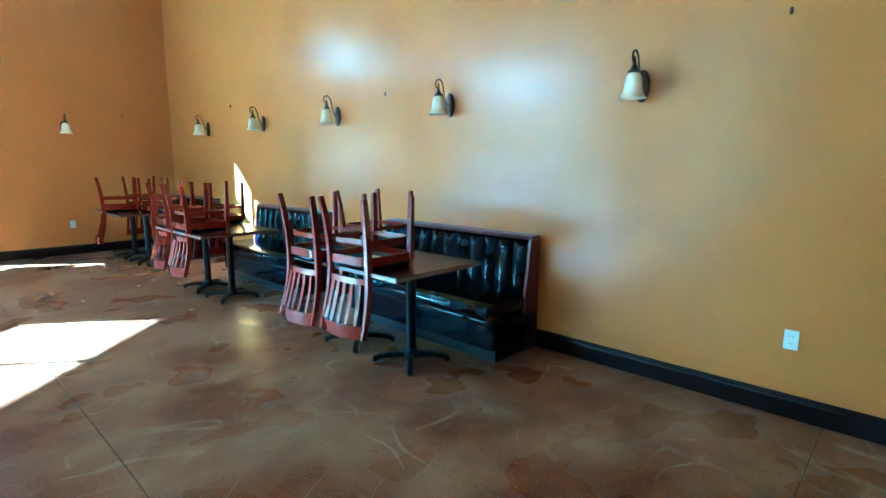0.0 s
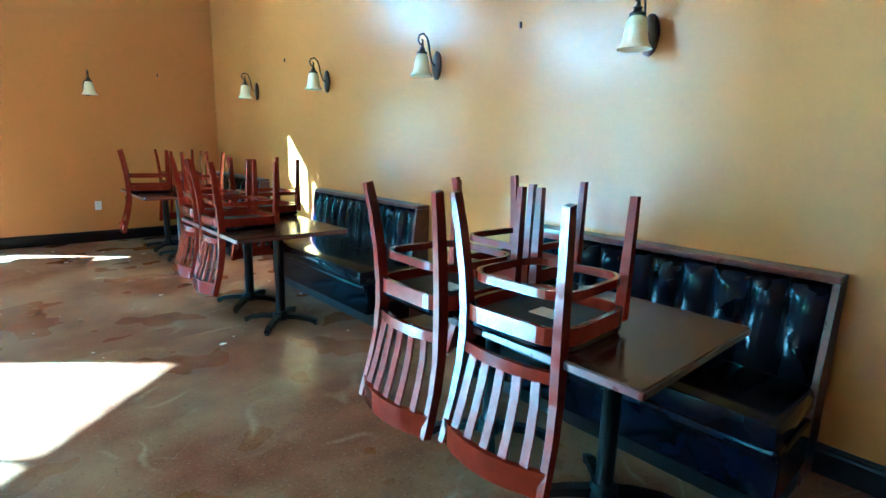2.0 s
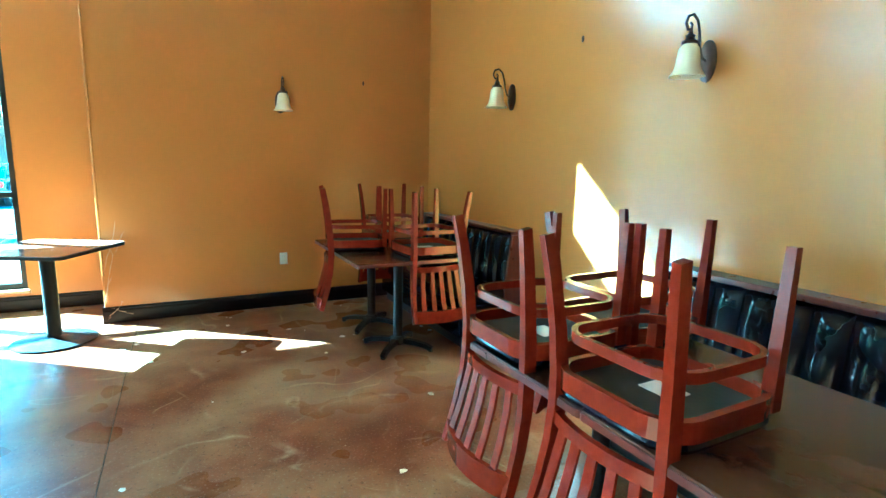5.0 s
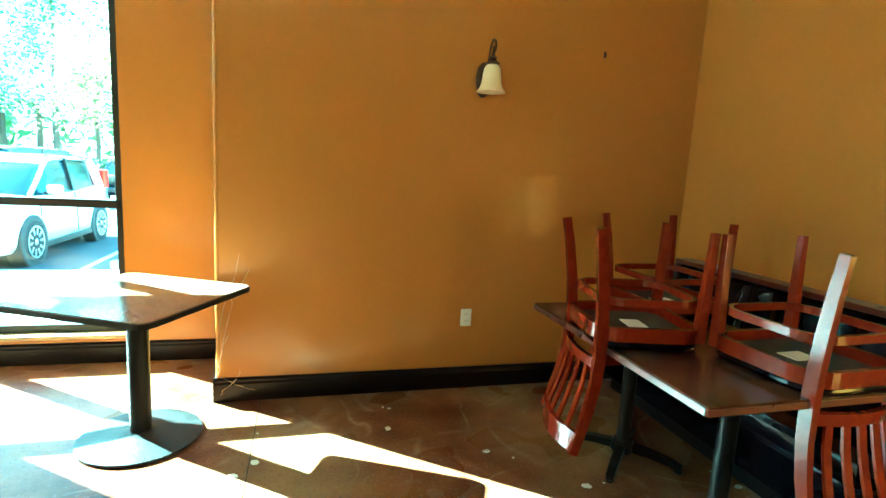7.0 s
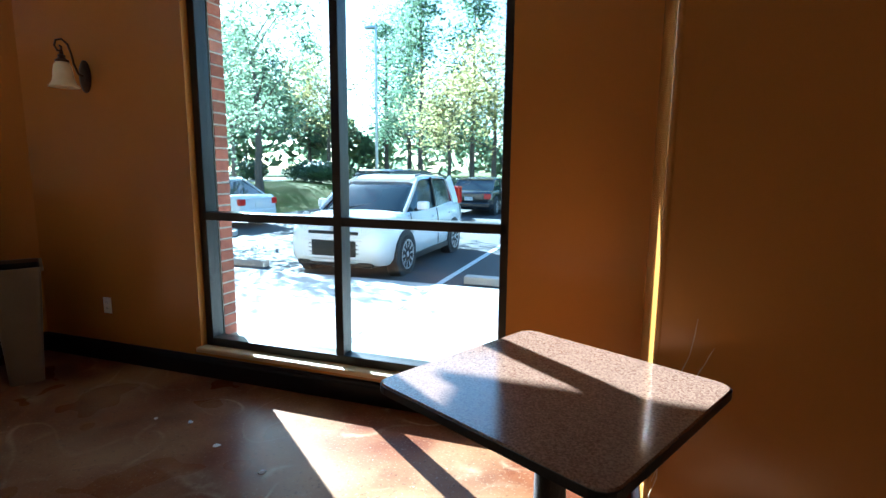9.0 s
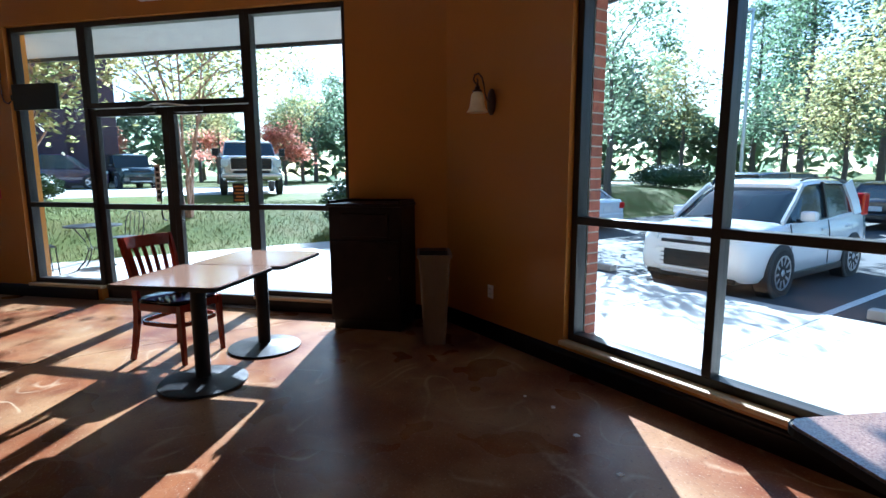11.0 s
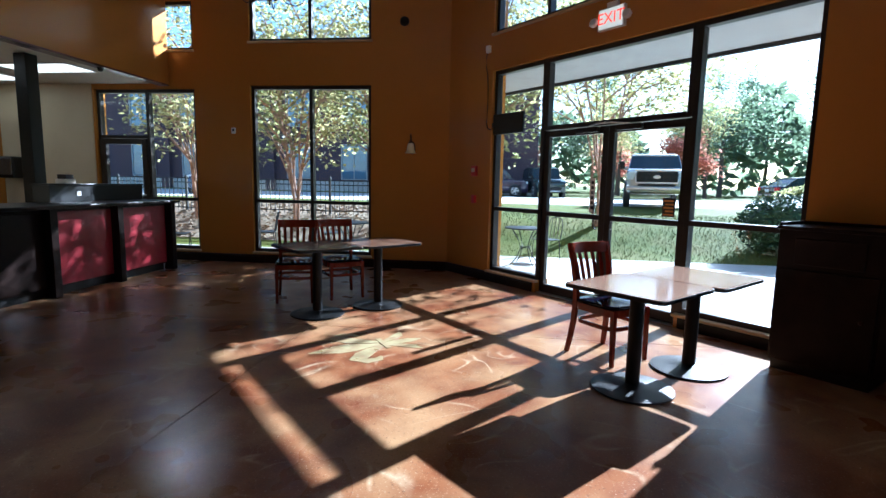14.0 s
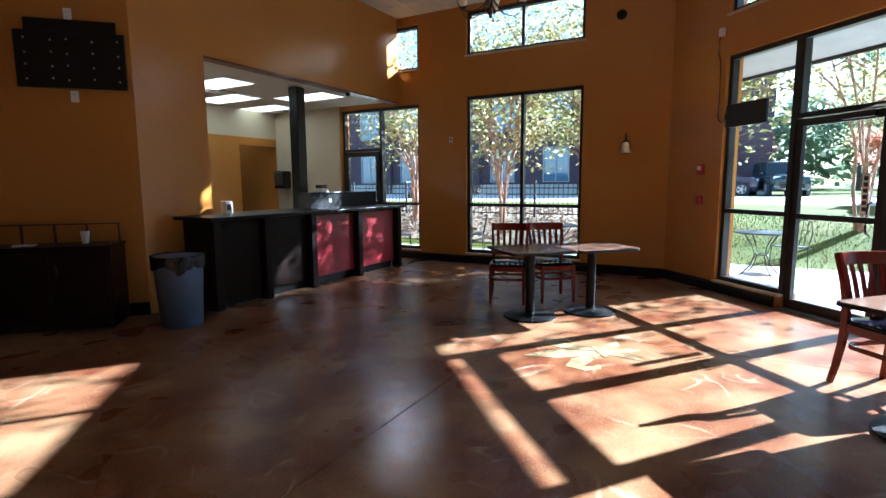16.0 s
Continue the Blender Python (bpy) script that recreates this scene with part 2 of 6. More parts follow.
M_BARK = surf("grey_bark", (0.085, 0.065, 0.050), (0.15, 0.12, 0.095), 14, 0.9, 0.05, 0.8, 40)
M_MYRTLE = surf("smooth_cinnamon_bark", (0.22, 0.11, 0.065), (0.40, 0.25, 0.17), 10, 0.7, 0.08, 0.3, 30)
M_LEAF = surf("green_leaf", (0.062, 0.098, 0.045), (0.105, 0.14, 0.07), 1.2, 0.5, 0.1, 0, island=0.5)
M_LEAFY = surf("yellowing_leaf", (0.17, 0.16, 0.035), (0.26, 0.20, 0.05), 1.0, 0.55, 0.1, 0, c3=(0.09, 0.12, 0.03), scale3=0.8, amount3=0.8, island=0.45)
M_LEAFP = surf("pine_needles", (0.04, 0.075, 0.035), (0.07, 0.11, 0.05), 1.2, 0.6, 0.1, 0, island=0.4)
M_LEAFR = surf("red_leaf", (0.28, 0.06, 0.03), (0.36, 0.12, 0.05), 1.2, 0.6, 0.1, 0, island=0.4)
M_HEDGE = surf("hedge_leaf", (0.030, 0.060, 0.018), (0.06, 0.10, 0.03), 2, 0.5, 0.1, 0, island=0.4)
for leaf_material in (M_LEAF, M_LEAFY, M_LEAFP, M_LEAFR):
    thin_leaf(leaf_material)
M_WHITECAR = surf("white_car_paint", (0.74, 0.75, 0.75), (0.78, 0.79, 0.79), 1, 0.25, 0.04, 0, coat=1.0)
M_BLACKCAR = surf("black_car_paint", (0.012, 0.012, 0.014), (0.018, 0.018, 0.020), 1, 0.2, 0.04, 0, coat=1.0)
M_BLUECAR = surf("blue_car_paint", (0.03, 0.06, 0.15), (0.04, 0.08, 0.18), 1, 0.22, 0.04, 0, coat=1.0)
M_PURPLECAR = surf("plum_car_paint", (0.035, 0.02, 0.05), (0.045, 0.026, 0.06), 1, 0.22, 0.04, 0, coat=1.0)
M_HEDGECAR = surf("dark_green_car_paint", (0.014, 0.026, 0.022), (0.020, 0.034, 0.028), 1, 0.25, 0.04, 0, coat=1.0)
M_SILVERCAR = surf("silver_truck_paint", (0.42, 0.41, 0.38), (0.48, 0.47, 0.44), 1, 0.25, 0.04, 0, metal=0.3, coat=1.0)
M_TYRE = surf("tyre_rubber", (0.015, 0.015, 0.015), (0.025, 0.025, 0.025), 10, 0.8)
M_RIM = surf("alloy_rim", (0.55, 0.55, 0.56), (0.62, 0.62, 0.63), 10, 0.3, 0.05, 0, metal=0.8)
M_LAMP = surf("clear_headlamp", (0.60, 0.62, 0.62), (0.70, 0.72, 0.72), 20, 0.12, 0.04, 0)
M_TAIL = surf("red_tail_lamp", (0.45, 0.01, 0.01), (0.55, 0.02, 0.015), 20, 0.15, 0.04, 0)
M_PURPLE = surf("plum_brick_facade", (0.070, 0.042, 0.052), (0.10, 0.062, 0.070), 6, 0.85, 0.06, 0.3, 30)
M_BLUEPANE = surf("reflective_blue_pane", (0.10, 0.16, 0.22), (0.15, 0.22, 0.30), 0.4, 0.05, 0.02, 0, spec=1.0)
M_SOFFIT = surf("grey_white_soffit", (0.34, 0.34, 0.33), (0.40, 0.40, 0.39), 4, 0.7)
M_FENCE = surf("black_painted_steel", (0.012, 0.012, 0.013), (0.02, 0.02, 0.022), 6, 0.45)
M_NOTICE = surf("orange_notice_paper", (0.55, 0.28, 0.06), (0.62, 0.34, 0.09), 20, 0.7)


# ---- builders ----
def bm_box(bm, x0, x1, y0, y1, z0, z1, bevel=0.0):
    vs = [bm.verts.new((x, y, z)) for z in (z0, z1) for y in (y0, y1) for x in (x0, x1)]
    fs = [bm.faces.new([vs[i] for i in f]) for f in ((0, 2, 3, 1), (4, 5, 7, 6), (0, 1, 5, 4), (2, 6, 7, 3), (0, 4, 6, 2), (1, 3, 7, 5))]
    if bevel:
        es = {e for f in fs for e in f.edges}
        bmesh.ops.bevel(bm, geom=list(es), offset=bevel, segments=2, profile=0.5, affect="EDGES")
    return bm


def bm_prism(bm, pts, z0, z1):
    """An upright prism over the polygon pts."""
    lo, hi = [bm.verts.new((x, y, z0)) for x, y in pts], [bm.verts.new((x, y, z1)) for x, y in pts]
    bm.faces.new(lo[::-1]), bm.faces.new(hi)
    for i in range(len(pts)):
        j = (i + 1) % len(pts)
        bm.faces.new([lo[i], lo[j], hi[j], hi[i]])
    return bm


def bm_lathe(bm, profile, seg=20, centre=(0, 0)):
    """A turned body; profile of (radius, z) from the bottom up."""
    rings = []
    for r, z in profile:
        rings.append([bm.verts.new((centre[0] + r * math.cos(k * math.tau / seg), centre[1] + r * math.sin(k * math.tau / seg), z)) for k in range(seg)])
    for a, b in zip(rings, rings[1:]):
        for k in range(seg):
            bm.faces.new([a[k], a[(k + 1) % seg], b[(k + 1) % seg], b[k]])
    bm.faces.new(rings[0][::-1]), bm.faces.new(rings[-1])
    return bm


def bm_sweep(bm, path, w, h=None, seg=8, square=False, up=(0, 0, 1), closed=False, taper=None):
    """A bar along path; w across and h along up (round or square)."""
    h = h or w
    path = [Vector(p) for p in path]
    rings = []
    n = len(path)
    for i, p in enumerate(path):
        a = path[i - 1] if (i or closed) else p
        c = path[(i + 1) % n] if (i < n - 1 or closed) else p
        d = (c - a).normalized()
        u = Vector(up)
        s = d.cross(u)
        if s.length < 1e-4:
            s = d.cross(Vector((1, 0, 0)))
        s.normalize()
        u = s.cross(d).normalized()
        k = taper[i] if taper else 1.0
        if square:
            ring = [(1, 1), (-1, 1), (-1, -1), (1, -1)]
        else:
            ring = [(math.cos(q * math.tau / seg), math.sin(q * math.tau / seg)) for q in range(seg)]
        rings.append([bm.verts.new(p + s * (x * w / 2 * k) + u * (y * h / 2 * k)) for x, y in ring])
    m = len(rings[0])
    pairs = list(zip(rings, rings[1:])) + ([(rings[-1], rings[0])] if closed else [])
    for a, b in pairs:
        for k in range(m):
            bm.faces.new([a[k], a[(k + 1) % m], b[(k + 1) % m], b[k]])
    if not closed:
        bm.faces.new(rings[0][::-1]), bm.faces.new(rings[-1])
    return bm


def part(name, bm, material, parent=None, label="", m=None, smooth=False):
    me = bpy.data.meshes.new(name)
    bmesh.ops.recalc_face_normals(bm, faces=bm.faces)
    if smooth:
        for f in bm.faces:
            f.smooth = True
        for e in bm.edges:
            if len(e.link_faces) == 2 and e.calc_face_angle(0) > 0.7:
                e.smooth = False
    bm.to_mesh(me)
    bm.free()
    me.materials.append(material)
    ob = new(name, me)
    if parent:
        ob.parent = parent
    if m is not None:
        ob.matrix_basis = m
    if label:
        ob["label"] = label
    return ob


def thing(name, label, category, m=None, group="", kind=""):
    ob = new(name)
    ob.empty_display_size = 0.1
    if m is not None:
        ob.matrix_basis = m
    return tagged(ob, label, category, group, kind)


def box(name, x0, x1, y0, y1, z0, z1, mat, parent=None, bevel=0.0, label=""):
    return part(name, bm_box(bmesh.new(), x0, x1, y0, y1, z0, z1, bevel), mat, parent, label)


def clip(poly, axis, value, keep_less):
    out = []
    for i, p in enumerate(poly):
        q = poly[(i + 1) % len(poly)]
        a, b = (p[axis] <= value) == keep_less or p[axis] == value, (q[axis] <= value) == keep_less or q[axis] == value
        if a:
            out.append(p)
        if a != b:
            k = (value - p[axis]) / (q[axis] - p[axis])
            out.append((p[0] + k * (q[0] - p[0]), p[1] + k * (q[1] - p[1])))
    return out


def wall(name, p0, p1, z0, z1, thick, mat, holes=(), shift=0.0):
    """Inner face on the line p0 to p1, thickness to the right of it; holes (u0, u1, z0, z1) go through."""
    p0, p1 = Vector(p0), Vector(p1)
    d = (p1 - p0).normalized()
    n = Vector((d.y, -d.x))
    L = (p1 - p0).length
    us = sorted({0.0, L, *[u for h in holes for u in h[:2]]})
    zs = sorted({z0, z1, *[z for h in holes for z in h[2:]]})

    def solid(i, j):
        if not (0 <= i < len(us) - 1 and 0 <= j < len(zs) - 1):
            return False
        u, z = (us[i] + us[i + 1]) / 2, (zs[j] + zs[j + 1]) / 2
        return not any(h[0] < u < h[1] and h[2] < z < h[3] for h in holes)
    bm = bmesh.new()
    cache = {}

    def v(u, z, s):
        key = (round(u, 4), round(z, 4), s)
        if key not in cache:
            q = p0 + d * u + n * (shift + thick * s)
            cache[key] = bm.verts.new((q.x, q.y, z))
        return cache[key]
    for i in range(len(us) - 1):
        for j in range(len(zs) - 1):
            if not solid(i, j):
                continue
            u0, u1, a, b = us[i], us[i + 1], zs[j], zs[j + 1]
            for s in (0, 1):
                bm.faces.new([v(u0, a, s), v(u1, a, s), v(u1, b, s), v(u0, b, s)])
            if not solid(i - 1, j):
                bm.faces.new([v(u0, a, 0), v(u0, b, 0), v(u0, b, 1), v(u0, a, 1)])
            if not solid(i + 1, j):
                bm.faces.new([v(u1, a, 0), v(u1, b, 0), v(u1, b, 1), v(u1, a, 1)])
            if not solid(i, j - 1):
                bm.faces.new([v(u0, a, 0), v(u1, a, 0), v(u1, a, 1), v(u0, a, 1)])
            if not solid(i, j + 1):
                bm.faces.new([v(u0, b, 0), v(u1, b, 0), v(u1, b, 1), v(u0, b, 1)])
    return tagged(part(name, bm, mat), kind="structure")


def along(p0, p1, u=0.0, inset=0.0, z=0.0):
    """A pose on the wall line: x runs along it, y into the room."""
    p0, p1 = Vector(p0), Vector(p1)
    d = (p1 - p0).normalized()
    q = p0 + d * u - Vector((d.y, -d.x)) * inset
    return Matrix.Translation((q.x, q.y, z)) @ Matrix.Rotation(math.atan2(d.y, d.x), 4, "Z")


# ---- the shell ----
XA, YB, YW, XF, ZC, YS = 4.27, 10.51, 11.24, -7.44, 4.52, -3.6
XB = 1.165
E0, E1 = (XF, 7.113), (-3.055, YW)
ROOM = [(XA, YS), (XA, YB), (XB, YB), (XB, YW), E1, E0, (XF, YS)]
TOP, TOE = 2.98, 3.025
CL0, CL1 = 3.68, 4.42

floor_ = thing("floor", "stained and polished brown concrete floor", "floor", kind="structure")
part("joint_bed", bm_prism(bmesh.new(), ROOM, -0.12, -0.008), M_JOINT, floor_)
for x0, x1 in ((-9, -3.9), (-3.894, 1.407), (1.413, 5)):
    for y0, y1 in ((-5, 0.9), (0.906, 6.197), (6.203, 13)):
        p = clip(clip(clip(clip(ROOM, 0, x0, False), 0, x1, True), 1, y0, False), 1, y1, True)
        if len(p) > 2:
            part("slab", bm_prism(bmesh.new(), p, -0.03, 0.0), M_FLOOR, floor_)

WN = ((XB, YW), E1)
wall("wall_east", (XA, YS), (XA, YB), -0.1, ZC, 0.25, M_WALL)
wall("wall_north_bump", (XA + 0.25, YB), (XB, YB), -0.1, ZC, 0.98, M_WALL)
W_HOLE = (0.675, 2.74, 0.20, TOP)
wall("wall_north", *WN, -0.1, ZC, 0.16, M_WALL, [W_HOLE, (0.675, 2.74, CL0, CL1)])
wall("wall_north_brick", (XB, YW), (E1[0] - 0.08, YW), -0.4, ZC + 0.5, 0.12, M_MORTAR, [(0.735, 2.685, 0.22, TOP), (0.735, 2.685, CL0, CL1)], 0.16)
EN = (E1, E0)
LE = (Vector(E0) - Vector(E1)).length
EU0, EU1, EM1, EM2 = 0.98, 5.00, 4.02, 2.06
wall("wall_diagonal", *EN, -0.1, ZC, 0.25, M_WALL, [(EU0, EM2, 0.14, TOE), (EM2, EM1, -0.02, TOE), (EM1, EU1, 0.16, TOE), (EU0, EU1, CL0 - 0.15, CL1 - 0.15)])
WF = (E0, (XF, YS))
F0, F1, G0, G1 = E0[1] - 5.83, E0[1] - 3.755, E0[1] - 2.76, E0[1] - 0.88
wall("wall_west", *WF, -0.1, ZC, 0.25, M_WALL, [(F0, F1, 0.19, TOP), (F0, F1, CL0, CL1), (G0, G1, 0.19, 2.93), (G0, E0[1] - 1.9, 3.56, 4.36)])
tagged(part("corner_bead", bm_lathe(bmesh.new(), [(0.014, 0.145), (0.014, ZC)], 12, (XB + 0.011, YB + 0.011)), M_WALL, smooth=True), "rounded plaster corner bead", "trim", kind="structure")
wall("wall_south", (XF, YS), (XA, YS), -0.1, ZC, 0.25, M_WALL)
wall("wall_counter", (XF, 2.3), (-2.4, 2.3), 0, ZC, 0.15, M_WALL, [(0.0, 4.17, 0, 3.0)])
wall("wall_tv", (-2.4, 2.3), (3.5, YS), 0, ZC, 0.15, M_WALL)
tagged(part("header_trim", bm_box(bmesh.new(), XF, -3.27, 2.14, 2.304, 2.975, 2.998), M_CAP), "dark mahogany strip under the counter header", "trim", kind="structure")

ceil_ = tagged(part("ceiling", bm_prism(bmesh.new(), ROOM, ZC, ZC + 0.12), M_CEIL), "off-white suspended tile ceiling", "ceiling", kind="structure")
bm = bmesh.new()
for k in range(12):
    x = XF + 0.6 + k * 1.2
    if x < XA:
        bm_box(bm, x - 0.012, x + 0.012, YS, 7.0 if x < -4 else 10.4, ZC - 0.006, ZC + 0.01)
for k in range(24):
    y = YS + 0.3 + k * 0.61
    if y < 10.4:
        bm_box(bm, XF if y < 7 else XF + (y - 7.0) * 1.07, XA, y - 0.012, y + 0.012, ZC - 0.005, ZC + 0.01)
tagged(part("ceiling_grid", bm, M_GRID), kind="structure")


def baseboard(p0, p1, gaps=()):
    L = (Vector(p1) - Vector(p0)).length
    cuts = [0.0] + [c for g in gaps for c in g] + [L]
    for a, b in zip(cuts[::2], cuts[1::2]):
        if b - a > 0.02:
            prof = [(0.0, 0.0), (0.018, 0.0), (0.018, 0.105), (0.013, 0.118), (0.013, 0.128), (0.004, 0.142), (0.0, 0.142)]
            bm = bmesh.new()
            q = [[bm.verts.new((u, y + 0.002, z)) for y, z in prof] for u in (a, b)]
            for i in range(len(prof)):
                j = (i + 1) % len(prof)
                bm.faces.new([q[0][i], q[0][j], q[1][j], q[1][i]])
            bm.faces.new(q[0]), bm.faces.new(q[1])
            tagged(part("baseboard", bm, M_TRIM, m=along(p0, p1)), "dark brown painted wooden baseboard", "baseboard", kind="structure")


baseboard((XA, YS), (XA, YB))
baseboard((XA, YB), (XB - 0.018, YB))
baseboard((XB, YB), (XB, YW))
baseboard(*WN)
baseboard(*EN, [(EM2 - 0.05, EM1 + 0.05)])
baseboard(*WF)
baseboard((-2.4, 2.3), (3.5, YS))


# ---- windows ----
def window(name, p0, p1, u0, u1, z0, z1, posts=(), rails=(), label="", depth0=0.05, bar=0.055, sill=True, skip=()):
    """Frame members and panes in the opening; posts at u, rails (u0, u1, z); skip leaves out panes whose middle it holds."""
    w = thing(name, label or "dark bronze aluminium framed window with clear glass", "window", along(p0, p1), kind="structure")
    y0, y1 = -depth0 - 0.10, -depth0
    def member(a, b, c, d, e=0.0):
        part("frame", bm_box(bmesh.new(), a, b, y0 - e, y1 + e, c, d, 0.004), M_FRAME, w)
    member(u0, u0 + bar, z0, z1), member(u1 - bar, u1, z0, z1)
    member(u0 + bar, u1 - bar, z0, z0 + bar), member(u0 + bar, u1 - bar, z1 - bar, z1)
    for p in posts:
        member(p - bar / 2, p + bar / 2, z0 + bar, z1 - bar, 0.003)
    us = [u0 + bar, *sorted(posts), u1 - bar]
    for a, b, z in rails:
        member(a, b, z - bar / 2, z + bar / 2)
    for a, b in zip(us, us[1:]):
        a2, b2 = a + (bar / 2 if a in posts else 0), b - (bar / 2 if b in posts else 0)
        zs = [z0 + bar] + sorted(z for r0, r1, z in rails if r0 - 0.1 < (a + b) / 2 < r1 + 0.1) + [z1 - bar]
        for c, d in zip(zs, zs[1:]):
            c2, d2 = c + (bar / 2 if c > z0 + bar else 0), d - (bar / 2 if d < z1 - bar else 0)
            if any(s0 < (a + b) / 2 < s1 and t0 < (c + d) / 2 < t1 for s0, s1, t0, t1 in skip):
                continue
            g = part("pane", bm_box(bmesh.new(), a2, b2, -depth0 - 0.053, -depth0 - 0.047, c2, d2), M_GLASS, w, "clear glass pane")
            g.visible_shadow = False
    if sill:
        part("sill", bm_box(bmesh.new(), u0 - 0.02, u1 + 0.02, y1, 0.035, z0 - 0.03, z0 + 0.004, 0.012), M_SILL, w, "tan painted sill with rounded edge")
    return w


window("window_1", *WN, 0.675, 2.74, 0.20, TOP, [1.712], [(0.70, 2.715, 1.079)])
window("window_2", *WN, 0.675, 2.74, CL0, CL1, [1.712])
window("window_3", *WF, F0, F1, 0.19, TOP, [(F0 + F1) / 2], [(F0, F1, 1.065)])
window("window_4", *WF, F0, F1, CL0, CL1, [(F0 + F1) / 2])
window("window_5", *WF, G0, G1, 0.19, 2.93, [G0 + 0.92], [(G0, G0 + 0.92, 1.065), (G0 + 0.92, G1, 2.13)])
window("window_6", *WF, G0, E0[1] - 1.9, 3.56, 4.36)
window("window_7", *EN, EU0, EU1, CL0 - 0.15, CL1 - 0.15, [EM2, 3.04, EM1])
window("window_8", *EN, EU0, EM2, 0.14, TOE, [], [(EU0, EM2, 1.075)], "fixed dark bronze sidelight beside the double door")
window("window_9", *EN, EM1, EU1, 0.16, TOE, [], [(EM1, EU1, 1.075)], "fixed dark bronze sidelight beside the double door")
window("window_10", *EN, EM2, EM1, 2.13, TOE, [], [], "dark bronze transom over the double door", sill=False)

DM = (EM2 + EM1) / 2
for name, a, b, s in (("door_1", EM2 + 0.004, DM - 0.003, 1), ("door_2", DM + 0.003, EM1 - 0.004, -1)):
    d = thing(name, "closed glazed storefront door with dark bronze stiles", "door", along(*EN), kind="structure")
    for c in ((a, a + 0.075, 0.01, 2.12), (b - 0.075, b, 0.01, 2.12), (a + 0.075, b - 0.075, 0.01, 0.12), (a + 0.075, b - 0.075, 2.04, 2.12), (a + 0.075, b - 0.075, 1.03, 1.09)):
        part("stile", bm_box(bmesh.new(), c[0], c[1], -0.135, -0.075, c[2], c[3], 0.004), M_FRAME, d)
    for z0, z1 in ((0.12, 1.03), (1.09, 2.04)):
        g = part("pane", bm_box(bmesh.new(), a + 0.075, b - 0.075, -0.108, -0.102, z0, z1), M_GLASS, d, "clear glass pane")
        g.visible_shadow = False
    hx = b - 0.11 if s > 0 else a + 0.11
    part("handle", bm_sweep(bmesh.new(), [(hx, -0.075, 0.92), (hx, -0.03, 0.94), (hx, -0.02, 1.0), (hx, -0.02, 1.16), (hx, -0.03, 1.22), (hx, -0.075, 1.24)], 0.02), M_FRAME, d, "dark pull handle", smooth=True)
    cx = a + 0.28 if s < 0 else b - 0.28
    part("closer", bm_box(bmesh.new(), cx - 0.16, cx + 0.16, -0.075, -0.02, 2.055, 2.115, 0.008), M_FRAME, d, "door closer body")
    part("closer_arm", bm_sweep(bmesh.new(), [(cx, -0.045, 2.12), (cx + 0.2 * s, 0.03, 2.14), (cx + 0.34 * s, -0.06, 2.15)], 0.018), M_STEEL, d)
d = thing("door_3", "closed glazed side door with dark bronze stiles behind the counter", "door", along(*WF), kind="structure")
a, b = G0 + 0.952, G1 - 0.058
for c in ((a, a + 0.09, 0.25, 2.095), (b - 0.09, b, 0.25, 2.095), (a + 0.09, b - 0.09, 0.25, 0.40), (a + 0.09, b - 0.09, 2.00, 2.095), (a + 0.09, b - 0.09, 1.03, 1.10)):
    part("stile", bm_box(bmesh.new(), c[0], c[1], -0.094, -0.02, c[2], c[3], 0.004), M_FRAME, d)
part("push_bar", bm_sweep(bmesh.new(), [(a + 0.05, -0.02, 1.12), (a + 0.09, 0.03, 1.12), (b - 0.09, 0.03, 1.12), (b - 0.05, -0.02, 1.12)], 0.03, seg=8), M_STEEL, d, "steel push bar", smooth=True)
part("threshold", bm_box(bmesh.new(), EM2, EM1, -0.2, -0.02, -0.03, 0.008, 0.004), M_STEEL, None, m=along(*EN))
tagged(bpy.data.objects["threshold"], "worn metal threshold under the double door", "threshold", kind="structure")


# ---- chairs ----
def loop(hx, hy, r, n=6, z=0.0, bow=0.0):
    """A rounded rectangle, anticlockwise; bow rounds the back edge out."""
    pts = []
    for cx, cy, a0 in ((hx - r, hy - r, 0), (-hx + r, hy - r, 90), (-hx + r, -hy + r, 180), (hx - r, -hy + r, 270)):
        for k in range(n + 1):
            a = radians(a0 + 90 * k / n)
            x, y = cx + r * math.cos(a), cy + r * math.sin(a)
            if y < 0:
                y -= bow * (1 - (x / hx) ** 2)
            pts.append((x, y, z))
    return pts


def arc_rail(bm, hw, y0, sag, z, h, t, n=8):
    """A rail that bows back by sag between the posts."""
    return bm_sweep(bm, [(-hw + 2 * hw * k / n, y0 - sag * (1 - (2 * k / n - 1) ** 2), z) for k in range(n + 1)], t, h, square=True)


